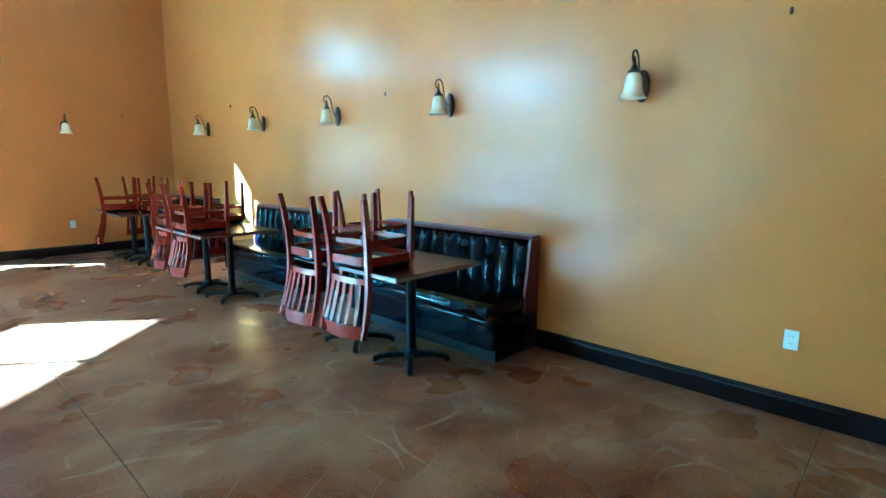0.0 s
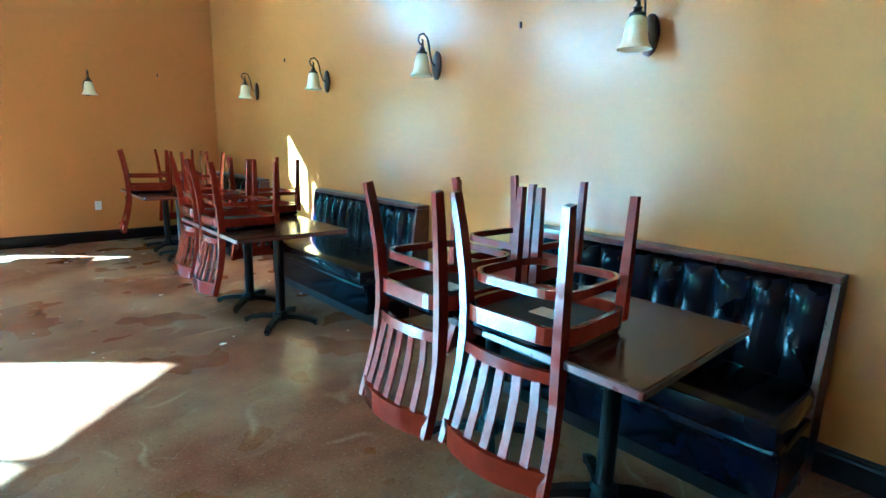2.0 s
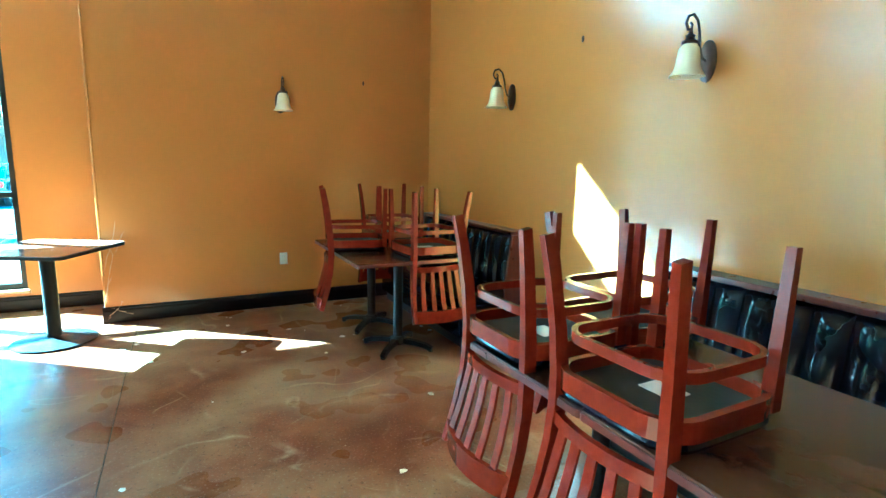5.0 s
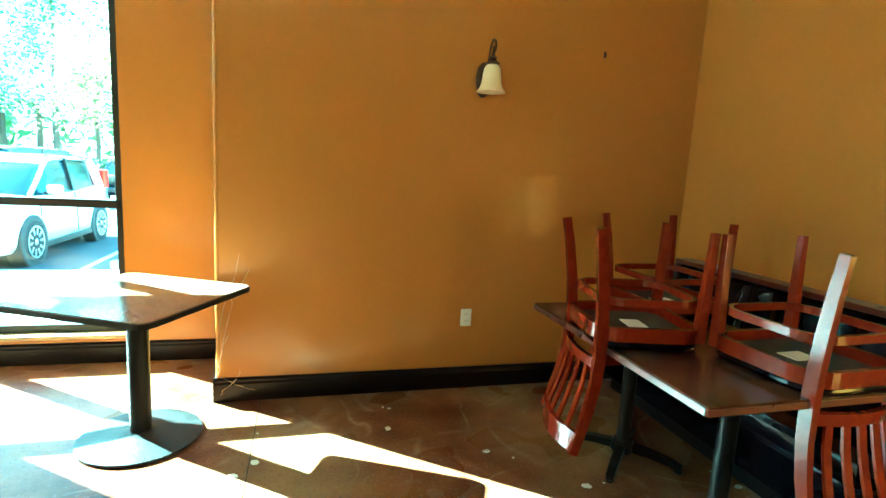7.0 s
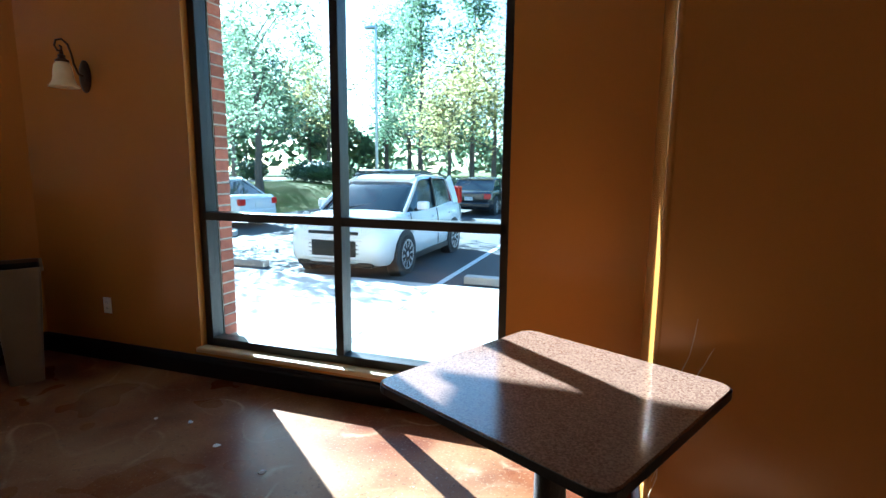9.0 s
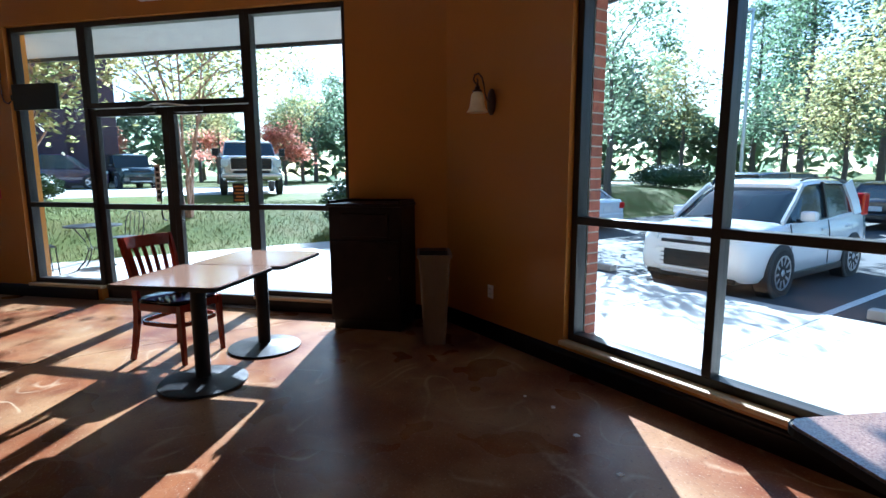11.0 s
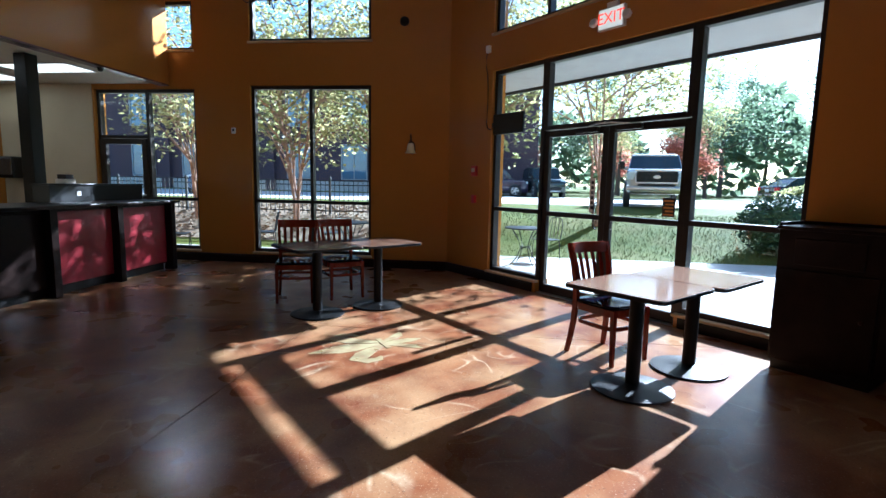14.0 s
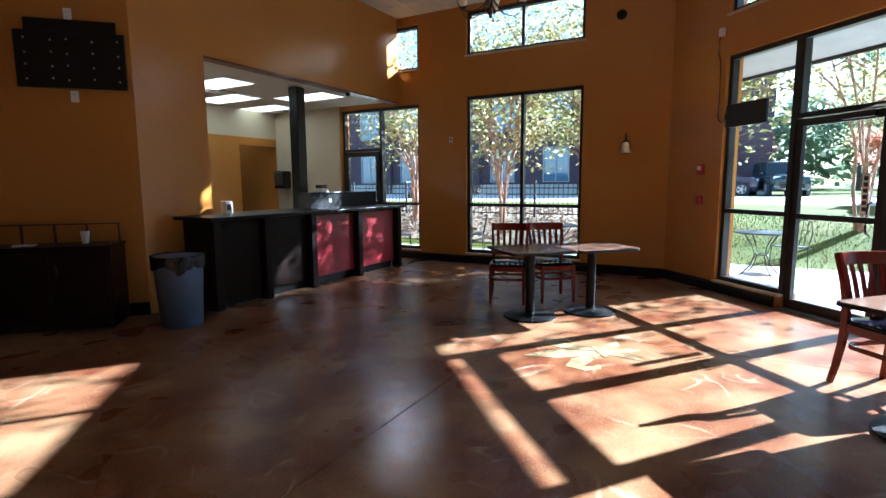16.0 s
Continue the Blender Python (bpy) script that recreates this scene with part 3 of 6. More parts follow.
def make_chair(m, label):
    c = thing("dining_chair", label, "chair", m, "slat-back dining chairs")
    post = lambda s: [(s * 0.226, -0.258, 0.0), (s * 0.214, -0.236, 0.12), (s * 0.203, -0.215, 0.28), (s * 0.198, -0.204, 0.42), (s * 0.199, -0.203, 0.52), (s * 0.206, -0.212, 0.64), (s * 0.214, -0.234, 0.76), (s * 0.220, -0.264, 0.87), (s * 0.223, -0.284, 0.94)]
    for s in (-1, 1):
        part("back_leg", bm_sweep(bmesh.new(), post(s), 0.030, 0.044, square=True, up=(0, 1, 0), taper=[0.82, 0.92, 1, 1.08, 1.08, 1, 0.95, 0.9, 0.82]), M_CHAIR, c)
        part("front_leg", bm_sweep(bmesh.new(), [(s * 0.199, 0.214, 0.0), (s * 0.197, 0.209, 0.2), (s * 0.194, 0.202, 0.452)], 0.036, 0.036, square=True, up=(0, 1, 0), taper=[0.75, 0.92, 1.1]), M_CHAIR, c)
    part("seat_rail", bm_sweep(bmesh.new(), loop(0.215, 0.215, 0.09, 6, 0.425, 0.012), 0.022, 0.058, square=True, closed=True), M_CHAIR, c)
    part("stretcher_ring", bm_sweep(bmesh.new(), loop(0.205, 0.205, 0.10, 6, 0.295, 0.0), 0.018, 0.030, square=True, closed=True), M_CHAIR, c)
    part("seat_board", bm_prism(bmesh.new(), [p[:2] for p in loop(0.203, 0.203, 0.08)], 0.438, 0.455), M_BOARD, c, "black underside board")
    part("paper_tag", bm_box(bmesh.new(), -0.06, 0.05, -0.03, 0.055, 0.4345, 0.4375), M_PAPER, c, "white paper tag")
    bm = bmesh.new()
    for (hx, z) in ((0.216, 0.455), (0.224, 0.470), (0.216, 0.484), (0.180, 0.490)):
        ring = [bm.verts.new((x, y, z)) for x, y, _ in loop(hx, hx, 0.09, 5)]
        if z == 0.455:
            bm.faces.new(ring[::-1])
        else:
            for k in range(len(ring)):
                bm.faces.new([old[k], old[(k + 1) % len(ring)], ring[(k + 1) % len(ring)], ring[k]])
        old = ring
    bm.faces.new(old)
    part("seat_pad", bm, M_VINYL, c, "black vinyl seat pad", smooth=True)
    part("lower_back_rail", arc_rail(bmesh.new(), 0.200, -0.206, 0.036, 0.560, 0.042, 0.022, 12), M_CHAIR, c)
    part("top_back_rail", arc_rail(bmesh.new(), 0.221, -0.272, 0.056, 0.893, 0.092, 0.022, 12), M_CHAIR, c)
    for k in range(5):
        x = -0.135 + 0.0675 * k
        f = 1 - (x / 0.22) ** 2
        path = [(x, -0.206 - 0.036 * f, 0.578), (x * 1.07, -0.216 - 0.042 * f, 0.66), (x * 1.11, -0.236 - 0.049 * f, 0.76), (x * 1.15, -0.262 - 0.055 * f, 0.852)]
        part("slat", bm_sweep(bmesh.new(), path, 0.034, 0.010, square=True, up=(0, 1, 0)), M_CHAIR, c)
    return c


STACKED = "glossy cherry-red wooden slat-back chair turned upside down on a table"
T = 0.75 + 0.49
first = make_chair(pose(3.085, 3.485, T, 0, 180, -87), STACKED)
for x, y, rz in ((3.036, 3.962, -91.5), (3.60, 4.04, 180), (3.008, 6.29, -89.5), (3.022, 6.86, -90.5), (3.46, 6.85, 181), (3.46, 8.84, 2), (3.05, 9.31, -102), (3.52, 9.70, 180)):
    copy_thing(first, pose(x, y, T, 0, 180, rz))
UPRIGHT = "cherry-red wooden slat-back chair with a black seat standing beside a table"
for x, y, rz in ((-3.49, 8.98, -52), (-4.92, 5.60, -72), (-5.25, 6.05, -52)):
    tagged(copy_thing(first, pose(x, y, 0, 0, 0, rz)), UPRIGHT)


# ---- tables ----
def tabletop(bm, hx, hy, r, z0, z1):
    p = [q[:2] for q in loop(hx, hy, r, 4)]
    lo = [bm.verts.new((x, y, z0)) for x, y in p]
    mid = [bm.verts.new((x, y, z1 - 0.004)) for x, y in p]
    hi = [bm.verts.new((x * (1 - 0.004 / hx), y * (1 - 0.004 / hy), z1)) for x, y in p]
    bm.faces.new(lo[::-1]), bm.faces.new(hi)
    for a, b in ((lo, mid), (mid, hi)):
        for k in range(len(p)):
            j = (k + 1) % len(p)
            bm.faces.new([a[k], a[j], b[j], b[k]])
    return bm


def make_booth_table(m):
    t = thing("booth_table", "dark walnut laminate table on a black cross-foot iron base", "table", m, "booth tables")
    part("tabletop", tabletop(bmesh.new(), 0.42, 0.31, 0.012, 0.718, 0.75), M_TABLE, t)
    part("edge_band", bm_sweep(bmesh.new(), loop(0.4215, 0.3115, 0.012, 2, 0.732), 0.004, 0.022, square=True, closed=True), M_CAP, t, "worn mahogany edge band")
    part("spider", bm_box(bmesh.new(), -0.16, 0.16, -0.12, 0.12, 0.700, 0.7175, 0.004), M_IRON, t)
    part("column", bm_lathe(bmesh.new(), [(0.045, 0.075), (0.036, 0.10), (0.036, 0.66), (0.05, 0.70)], 14), M_IRON, t, smooth=True)
    part("hub", bm_lathe(bmesh.new(), [(0.055, 0.035), (0.062, 0.05), (0.058, 0.08), (0.045, 0.10)], 14), M_IRON, t, smooth=True)
    for a in (45, 135, 225, 315):
        c, s = math.cos(radians(a)), math.sin(radians(a))
        part("foot", bm_sweep(bmesh.new(), [(c * r, s * r, z) for r, z in ((0.04, 0.062), (0.14, 0.058), (0.23, 0.044), (0.285, 0.022))], 0.042, 0.036, square=True, taper=[1.1, 1, 0.95, 0.9]), M_IRON, t)
        part("glide", bm_lathe(bmesh.new(), [(0.016, 0.0), (0.02, 0.004), (0.018, 0.012)], 10, (c * 0.275, s * 0.275)), M_BLACK, t)
    return t


bt = make_booth_table(pose(3.315, 3.31, 0))
for x, y in ((3.315, 3.935), (3.21, 6.065), (3.21, 6.69), (3.27, 8.93), (3.27, 9.555)):
    copy_thing(bt, pose(x, y, 0))


def make_round_table(m, top=M_SPECKLE, half=0.365, label="brown speckled laminate table on a round black pedestal base"):
    t = thing("pedestal_table", label, "table", m, "pedestal tables")
    part("tabletop", tabletop(bmesh.new(), half, half, 0.05, 0.720, 0.75), top, t)
    part("edge_band", bm_sweep(bmesh.new(), loop(half + 0.001, half + 0.001, 0.05, 4, 0.733), 0.004, 0.024, square=True, closed=True), M_BLACK, t, "black rubber edge band")
    part("spider", bm_box(bmesh.new(), -0.15, 0.15, -0.15, 0.15, 0.700, 0.7195, 0.004), M_IRON, t)
    part("column", bm_lathe(bmesh.new(), [(0.052, 0.035), (0.05, 0.06), (0.05, 0.68), (0.07, 0.70)], 20), M_IRON, t, smooth=True)
    part("base", bm_lathe(bmesh.new(), [(0.275, 0.0), (0.285, 0.008), (0.283, 0.016), (0.20, 0.026), (0.09, 0.036), (0.05, 0.05)], 36), M_IRON, t, "round black cast base", smooth=True)
    return t


make_round_table(pose(0.866, 10.14, 0, 0, 0, 63), half=0.386)
rt = make_round_table(pose(-2.775, 9.015, 0, 0, 0, 47))
for x, y, rz in ((-3.275, 9.56, 47), (-4.31, 6.10, 47), (-4.83, 6.63, 47)):
    copy_thing(rt, pose(x, y, 0, 0, 0, rz))


# ---- booth benches ----
def make_bench(y0, length):
    b = thing("booth_bench", "black vinyl booth bench with channel-tufted back and mahogany cap", "bench", Matrix.Translation((XA - 0.003, y0, 0)) @ Matrix.Rotation(radians(90), 4, "Z"), "booth benches")
    part("kick_plate", bm_box(bmesh.new(), 0.01, length - 0.01, 0.02, 0.545, 0.0, 0.10, 0.004), M_BLACK, b, "scuffed black kick plate")
    part("seat_box", bm_box(bmesh.new(), 0.0, length, 0.02, 0.60, 0.101, 0.315, 0.012), M_VINYL, b)
    part("front_roll", bm_box(bmesh.new(), 0.0, length, 0.52, 0.635, 0.285, 0.345, 0.022), M_VINYL, b)
    part("seat_cushion", bm_box(bmesh.new(), 0.004, length - 0.004, 0.16, 0.665, 0.335, 0.455, 0.035), M_VINYL, b, "black vinyl seat cushion", smooth=True)
    n = 11
    w = (length - 0.06) / n
    for k in range(n):
        bm = bmesh.new()
        xs = 0.03 + w * k
        rows = []
        for i in range(9):
            a = i / 8
            bulge = 0.028 * math.sin(math.pi * a) ** 0.7
            x = xs + w * a
            rows.append([bm.verts.new((x, y, z)) for y, z in ((0.10, 0.45), (0.155 + bulge, 0.45), (0.150 + bulge, 0.62), (0.125 + bulge, 0.80), (0.112 + bulge * 0.9, 0.855), (0.092 + bulge * 0.4, 0.882), (0.06, 0.885))])
        for p, q in zip(rows, rows[1:]):
            for i in range(6):
                bm.faces.new([p[i], q[i], q[i + 1], p[i + 1]])
        bm.faces.new(rows[0][::-1]), bm.faces.new(rows[-1])
        part("back_channel", bm, M_VINYL, b, smooth=True)
    part("back_frame", bm_box(bmesh.new(), 0.026, length - 0.026, 0.004, 0.098, 0.1, 0.885), M_DARKWOOD, b)
    part("cap", bm_box(bmesh.new(), 0.0, length, 0.004, 0.130, 0.888, 0.918, 0.006), M_CAP, b, "mahogany top cap")
    for x in (0.0, length - 0.025):
        bm = bmesh.new()
        q = [[bm.verts.new((xx, y, z)) for y, z in ((0.004, 0.0), (0.185, 0.0), (0.185, 0.45), (0.128, 0.887), (0.004, 0.887))] for xx in (x, x + 0.025)]
        for i in range(5):
            j = (i + 1) % 5
            bm.faces.new([q[0][i], q[0][j], q[1][j], q[1][i]])
        bm.faces.new(q[0]), bm.faces.new(q[1])
        part("end_panel", bm, M_CAP, b, "mahogany end panel")
    return b


make_bench(2.82, 1.74)
make_bench(5.55, 1.71)
make_bench(8.66, 1.70)


# ---- sconces ----
def make_sconce(m):
    s = thing("wall_sconce", "oil-rubbed bronze wall sconce with an unlit cream bell glass shade", "wall lamp", m, "wall sconces")
    bm = bmesh.new()
    prof = [(0.0, 0.05, 0.105), (0.010, 0.05, 0.105), (0.018, 0.040, 0.092), (0.022, 0.022, 0.055)]
    rings = [[bm.verts.new((rx * math.cos(k * math.tau / 20), y, 0.09 + rz * math.sin(k * math.tau / 20))) for k in range(20)] for y, rx, rz in prof]
    for a, b in zip(rings, rings[1:]):
        for k in range(20):
            bm.faces.new([a[k], a[(k + 1) % 20], b[(k + 1) % 20], b[k]])
    bm.faces.new(rings[0]), bm.faces.new(rings[-1])
    part("backplate", bm, M_BRONZE, s, smooth=True)
    path = [(0, 0.02, 0.09), (0, 0.05, 0.10), (0, 0.075, 0.16), (0, 0.085, 0.22), (0, 0.105, 0.275), (0, 0.14, 0.30), (0, 0.178, 0.285), (0, 0.190, 0.25), (0, 0.172, 0.222), (0, 0.150, 0.228), (0, 0.145, 0.248), (0, 0.158, 0.258)]
    part("scroll_arm", bm_sweep(bmesh.new(), path, 0.013, seg=8, up=(1, 0, 0)), M_BRONZE, s, smooth=True)
    part("stem", bm_lathe(bmesh.new(), [(0.038, 0.155), (0.040, 0.168), (0.024, 0.178), (0.018, 0.188), (0.024, 0.196), (0.012, 0.205), (0.008, 0.232)], 14, (0, 0.15)), M_BRONZE, s, smooth=True)
    part("shade", bm_lathe(bmesh.new(), [(0.080, 0.003), (0.086, 0.0), (0.078, 0.012), (0.066, 0.03), (0.058, 0.06), (0.054, 0.10), (0.048, 0.135), (0.034, 0.155)], 24, (0, 0.15)), M_SHADE, s, "cream alabaster glass bell shade", smooth=True)
    return s


SC = [along((XA, 0), (XA, 1), y, 0.002, 1.895) for y in (2.08, 3.81, 5.50, 7.18, 8.94)]
SC += [along((XA, YB), (XB, YB), XA - 2.70, 0.002, 1.895), along(*WN, XB + 2.41, 0.002, 1.895), along(*WF, E0[1] - 6.52, 0.002, 1.895)]
sc = make_sconce(SC[0])
for m in SC[1:]:
    copy_thing(sc, m)


# ---- plates, sensors, signs ----
def make_outlet(m, label="white plastic duplex outlet plate on the wall"):
    o = thing("outlet", label, "outlet", m, "outlets")
    part("plate", bm_box(bmesh.new(), -0.037, 0.037, 0.001, 0.007, -0.058, 0.058, 0.003), M_PLATE, o)
    for z in (-0.022, 0.022):
        r = part("receptacle", bm_box(bmesh.new(), -0.017, 0.017, 0.005, 0.009, z - 0.014, z + 0.014, 0.003), M_PLATE, o)
        for x in (-0.007, 0.007):
            part("slot", bm_box(bmesh.new(), x - 0.0015, x + 0.0015, 0.0085, 0.0095, z - 0.004, z + 0.006), M_SLOT, r)
    return o


ol = make_outlet(along((XA, 0), (XA, 1), 1.10, 0.0, 0.47))
TV0, TV1 = (-2.4, 2.3), (3.5, YS)
for m in (along((XA, YB), (XB, YB), XA - 2.685, 0, 0.48), along(*WN, XB + 2.40, 0, 0.41), along(TV0, TV1, 0.55, 0.0, 3.19), along(TV0, TV1, 0.55, 0.0, 2.37)):
    copy_thing(ol, m)
for m in (along((XA, 0), (XA, 1), 8.13, 0, 2.28), along((XA, 0), (XA, 1), 4.69, 0, 2.16), along((XA, 0), (XA, 1), 1.28, 0, 2.31), along((XA, YB), (XB, YB), XA - 3.52, 0, 2.225)):
    tagged(part("wall_anchor", bm_lathe(bmesh.new(), [(0.006, -0.02), (0.009, -0.01), (0.009, 0.012), (0.004, 0.02)], 8, (0, 0.006)), M_BRONZE, m=m), "small dark picture anchor stuck in the wall", "wall anchor", "wall anchors")
part("round_vent", bm_lathe(bmesh.new(), [(0.075, 0.0), (0.075, 0.012), (0.055, 0.02), (0.05, 0.012)], 20), M_BLACK, m=along(*WF, E0[1] - 6.37, 0.001, 3.95) @ Matrix.Rotation(radians(-90), 4, "X"))
tagged(bpy.data.objects["round_vent"], "black round vent cover high on the wall", "vent")
th = thing("thermostat", "small white thermostat on the wall between the windows", "thermostat", along(*WF, E0[1] - 3.45, 0, 2.24))
part("body", bm_box(bmesh.new(), -0.035, 0.035, 0.001, 0.025, -0.05, 0.05, 0.006), M_PLATE, th)
part("dial", bm_box(bmesh.new(), -0.018, 0.018, 0.024, 0.028, -0.01, 0.03), M_SLOT, th)


def text(body, size, m, mat, parent, depth=0.002, name="lettering"):
    cu = bpy.data.curves.new(name, "FONT")
    cu.body, cu.size, cu.extrude, cu.align_x, cu.align_y = body, size, depth, "CENTER", "CENTER"
    o = bpy.data.objects.new("tmp_text", cu)
    me = bpy.data.meshes.new_from_object(o)
    bpy.data.objects.remove(o)
    me.materials.clear()
    me.materials.append(mat)
    ob = new(name, me)
    ob.parent = parent
    ob.matrix_basis = m
    return ob


FACE = Matrix.Rotation(radians(90), 4, "X") @ Matrix.Rotation(radians(180), 4, "Y")
ex = thing("exit_sign", "white emergency exit sign with red letters and two round lamp heads", "exit sign", along(*EN, 3.01, 0, 3.15))
part("body", bm_box(bmesh.new(), -0.17, 0.17, 0.002, 0.055, 0.0, 0.23, 0.01), M_PLATE, ex)
part("canopy", bm_box(bmesh.new(), -0.07, 0.07, 0.002, 0.04, 0.231, 0.29, 0.006), M_PLATE, ex)
part("face", bm_box(bmesh.new(), -0.155, 0.155, 0.0552, 0.0565, 0.012, 0.218), M_SIGNFACE, ex, "lit white sign face")
text("EXIT", 0.17, Matrix.Translation((0, 0.0575, 0.115)) @ Matrix.Rotation(radians(180), 4, "Z") @ Matrix.Rotation(radians(90), 4, "X"), M_EXITRED, ex)
for s in (-1, 1):
    h = part("lamp_head", bm_lathe(bmesh.new(), [(0.03, -0.03), (0.045, -0.015), (0.052, 0.02), (0.046, 0.03)], 16), M_PLATE, ex, "round lamp head", Matrix.Translation((s * 0.215, 0.06, 0.10)) @ Matrix.Rotation(radians(-70), 4, "X"), smooth=True)
    part("lens", bm_lathe(bmesh.new(), [(0.040, 0.031), (0.030, 0.038), (0.01, 0.04)], 14), M_LAMP, h, "clear lens")
    part("neck", bm_sweep(bmesh.new(), [(s * 0.165, 0.03, 0.10), (s * 0.215, 0.045, 0.10)], 0.02), M_PLATE, ex)

SW = thing("wall_sensor", "small white sensor box with a black cable running down the wall", "sensor", along(*EN, 5.08, 0, 3.33))
part("housing", bm_box(bmesh.new(), -0.035, 0.035, 0.001, 0.05, -0.05, 0.05, 0.008), M_PLATE, SW)
part("cable", bm_sweep(bmesh.new(), [(0.02, 0.02, -0.05), (0.045, 0.02, -0.09), (0.05, 0.015, -0.25), (0.02, 0.014, -0.33), (0.005, 0.012, -0.5), (0.0, 0.012, -0.8), (0.012, 0.012, -1.02), (-0.01, 0.012, -1.1), (-0.08, 0.02, -1.13), (-0.12, 0.02, -1.1)], 0.012), M_BLACK, SW, "black cable", smooth=True)
mon = thing("window_monitor", "flat black monitor hung in the sidelight window", "monitor", along(*EN, 4.66, 0.0, 2.27))
part("screen", bm_box(bmesh.new(), -0.30, 0.30, -0.035, 0.005, -0.14, 0.14, 0.006), M_BLACK, mon)
part("bracket", bm_box(bmesh.new(), 0.28, 0.345, -0.05, -0.01, -0.03, 0.03, 0.003), M_FRAME, mon)
for z, w, h, lab in ((1.62, 0.055, 0.075, "red fire alarm strobe on the wall"), (1.20, 0.04, 0.06, "red fire alarm pull station on the wall")):
    al = thing("fire_alarm", lab, "fire alarm", along(*EN, 5.33, 0, z))
    part("body", bm_box(bmesh.new(), -w, w, 0.001, 0.045, -h, h, 0.008), M_REDPL, al)
    part("front", bm_box(bmesh.new(), -w * 0.6, w * 0.6, 0.044, 0.056, -h * 0.2, h * 0.55, 0.004), M_PLATE if h > 0.07 else M_REDPL, al)
nt = thing("door_notice", "narrow white notice with dark bars taped to the door glass", "notice", along(*EN, 3.24, -0.096, 1.32))
part("sheet", bm_box(bmesh.new(), -0.035, 0.035, -0.003, 0.0, -0.20, 0.20), M_PAPER, nt)
for k in range(6):
    part("bar", bm_box(bmesh.new(), -0.02, 0.02, 0.0, 0.002, -0.17 + k * 0.06, -0.13 + k * 0.06), M_SLOT, nt)
nt = thing("orange_notice", "orange and black notice taped to the door glass", "notice", along(*EN, 2.26, -0.096, 1.22))
part("sheet", bm_box(bmesh.new(), -0.07, 0.07, -0.003, 0.0, -0.10, 0.10), M_SLOT, nt)
for k in range(5):
    part("bar", bm_box(bmesh.new(), -0.055, 0.055 - 0.02 * (k % 2), 0.0, 0.002, -0.085 + k * 0.036, -0.068 + k * 0.036), M_NOTICE, nt)

# ---- floor emblem: a stencilled lily ----
def ribbon(path, widths):
    """Outline of a flat brush stroke along a path."""
    a, b = [], []
    for k, (x, y) in enumerate(path):
        p, q = path[max(k - 1, 0)], path[min(k + 1, len(path) - 1)]
        d = Vector((q[0] - p[0], q[1] - p[1])).normalized()
        a.append((x - d.y * widths[k], y + d.x * widths[k]))
        b.append((x + d.y * widths[k], y - d.x * widths[k]))
    return a + b[::-1]


em = thing("floor_emblem", "worn pale ochre lily emblem stencilled on the concrete floor", "floor emblem", pose(-3.37, 6.93, 0, 0, 0, -54.8))
strokes = [([(-0.10, 0), (0.0, 0), (0.14, 0), (0.28, 0), (0.40, 0), (0.53, 0)], (0.025, 0.05, 0.095, 0.10, 0.06, 0.006)),
           ([(-0.14, 0), (-0.26, 0), (-0.38, 0), (-0.50, 0)], (0.03, 0.05, 0.06, 0.01))]
for s in (1, -1):
    strokes.append(([(-0.12, 0.05 * s), (0.0, 0.11 * s), (0.12, 0.20 * s), (0.20, 0.30 * s), (0.14, 0.37 * s), (0.04, 0.36 * s), (0.0, 0.30 * s)], (0.02, 0.05, 0.075, 0.075, 0.055, 0.04, 0.012)))
    strokes.append(([(-0.15, 0.04 * s), (-0.25, 0.10 * s), (-0.35, 0.18 * s), (-0.40, 0.26 * s)], (0.02, 0.04, 0.045, 0.008)))
for k, (path, widths) in enumerate(strokes):
    part("petal", bm_prism(bmesh.new(), ribbon(path, widths), 0.0004, 0.0012 + 0.0005 * k), M_EMBLEM, em)
part("band", bm_prism(bmesh.new(), [(-0.16, -0.14), (-0.11, -0.14), (-0.11, 0.14), (-0.16, 0.14)], 0.0004, 0.0046), M_EMBLEM, em)

# ---- waste cabinet and bin by the corner ----
cb = thing("waste_cabinet", "tall espresso wood waste cabinet with a tray ledge, in the corner", "waste cabinet", along(*EN, 0.31, 0.0, 0.0))
part("plinth", bm_box(bmesh.new(), 0.02, 0.66, 0.02, 0.45, 0.0, 0.08), M_BLACK, cb)
part("carcass", bm_box(bmesh.new(), 0.0, 0.68, 0.02, 0.465, 0.08, 1.12, 0.005), M_DARKWOOD, cb)
part("door", bm_box(bmesh.new(), 0.02, 0.66, 0.466, 0.486, 0.10, 0.82, 0.004), M_DARKWOOD, cb)
part("flap", bm_box(bmesh.new(), 0.12, 0.56, 0.466, 0.482, 0.86, 1.06, 0.004), M_DARKWOOD, cb)
part("ledge", bm_box(bmesh.new(), -0.012, 0.692, 0.02, 0.495, 1.121, 1.15, 0.008), M_DARKWOOD, cb)
part("gallery", bm_sweep(bmesh.new(), [(0.01, 0.48, 1.163), (0.01, 0.03, 1.163), (0.67, 0.03, 1.163), (0.67, 0.48, 1.163)], 0.016, 0.026, square=True), M_DARKWOOD, cb)
part("knob", bm_lathe(bmesh.new(), [(0.012, 0.0), (0.010, 0.012), (0.016, 0.02), (0.010, 0.028)], 12), M_BRONZE, cb, "", Matrix.Translation((0.10, 0.486, 0.5)) @ Matrix.Rotation(radians(-90), 4, "X"))


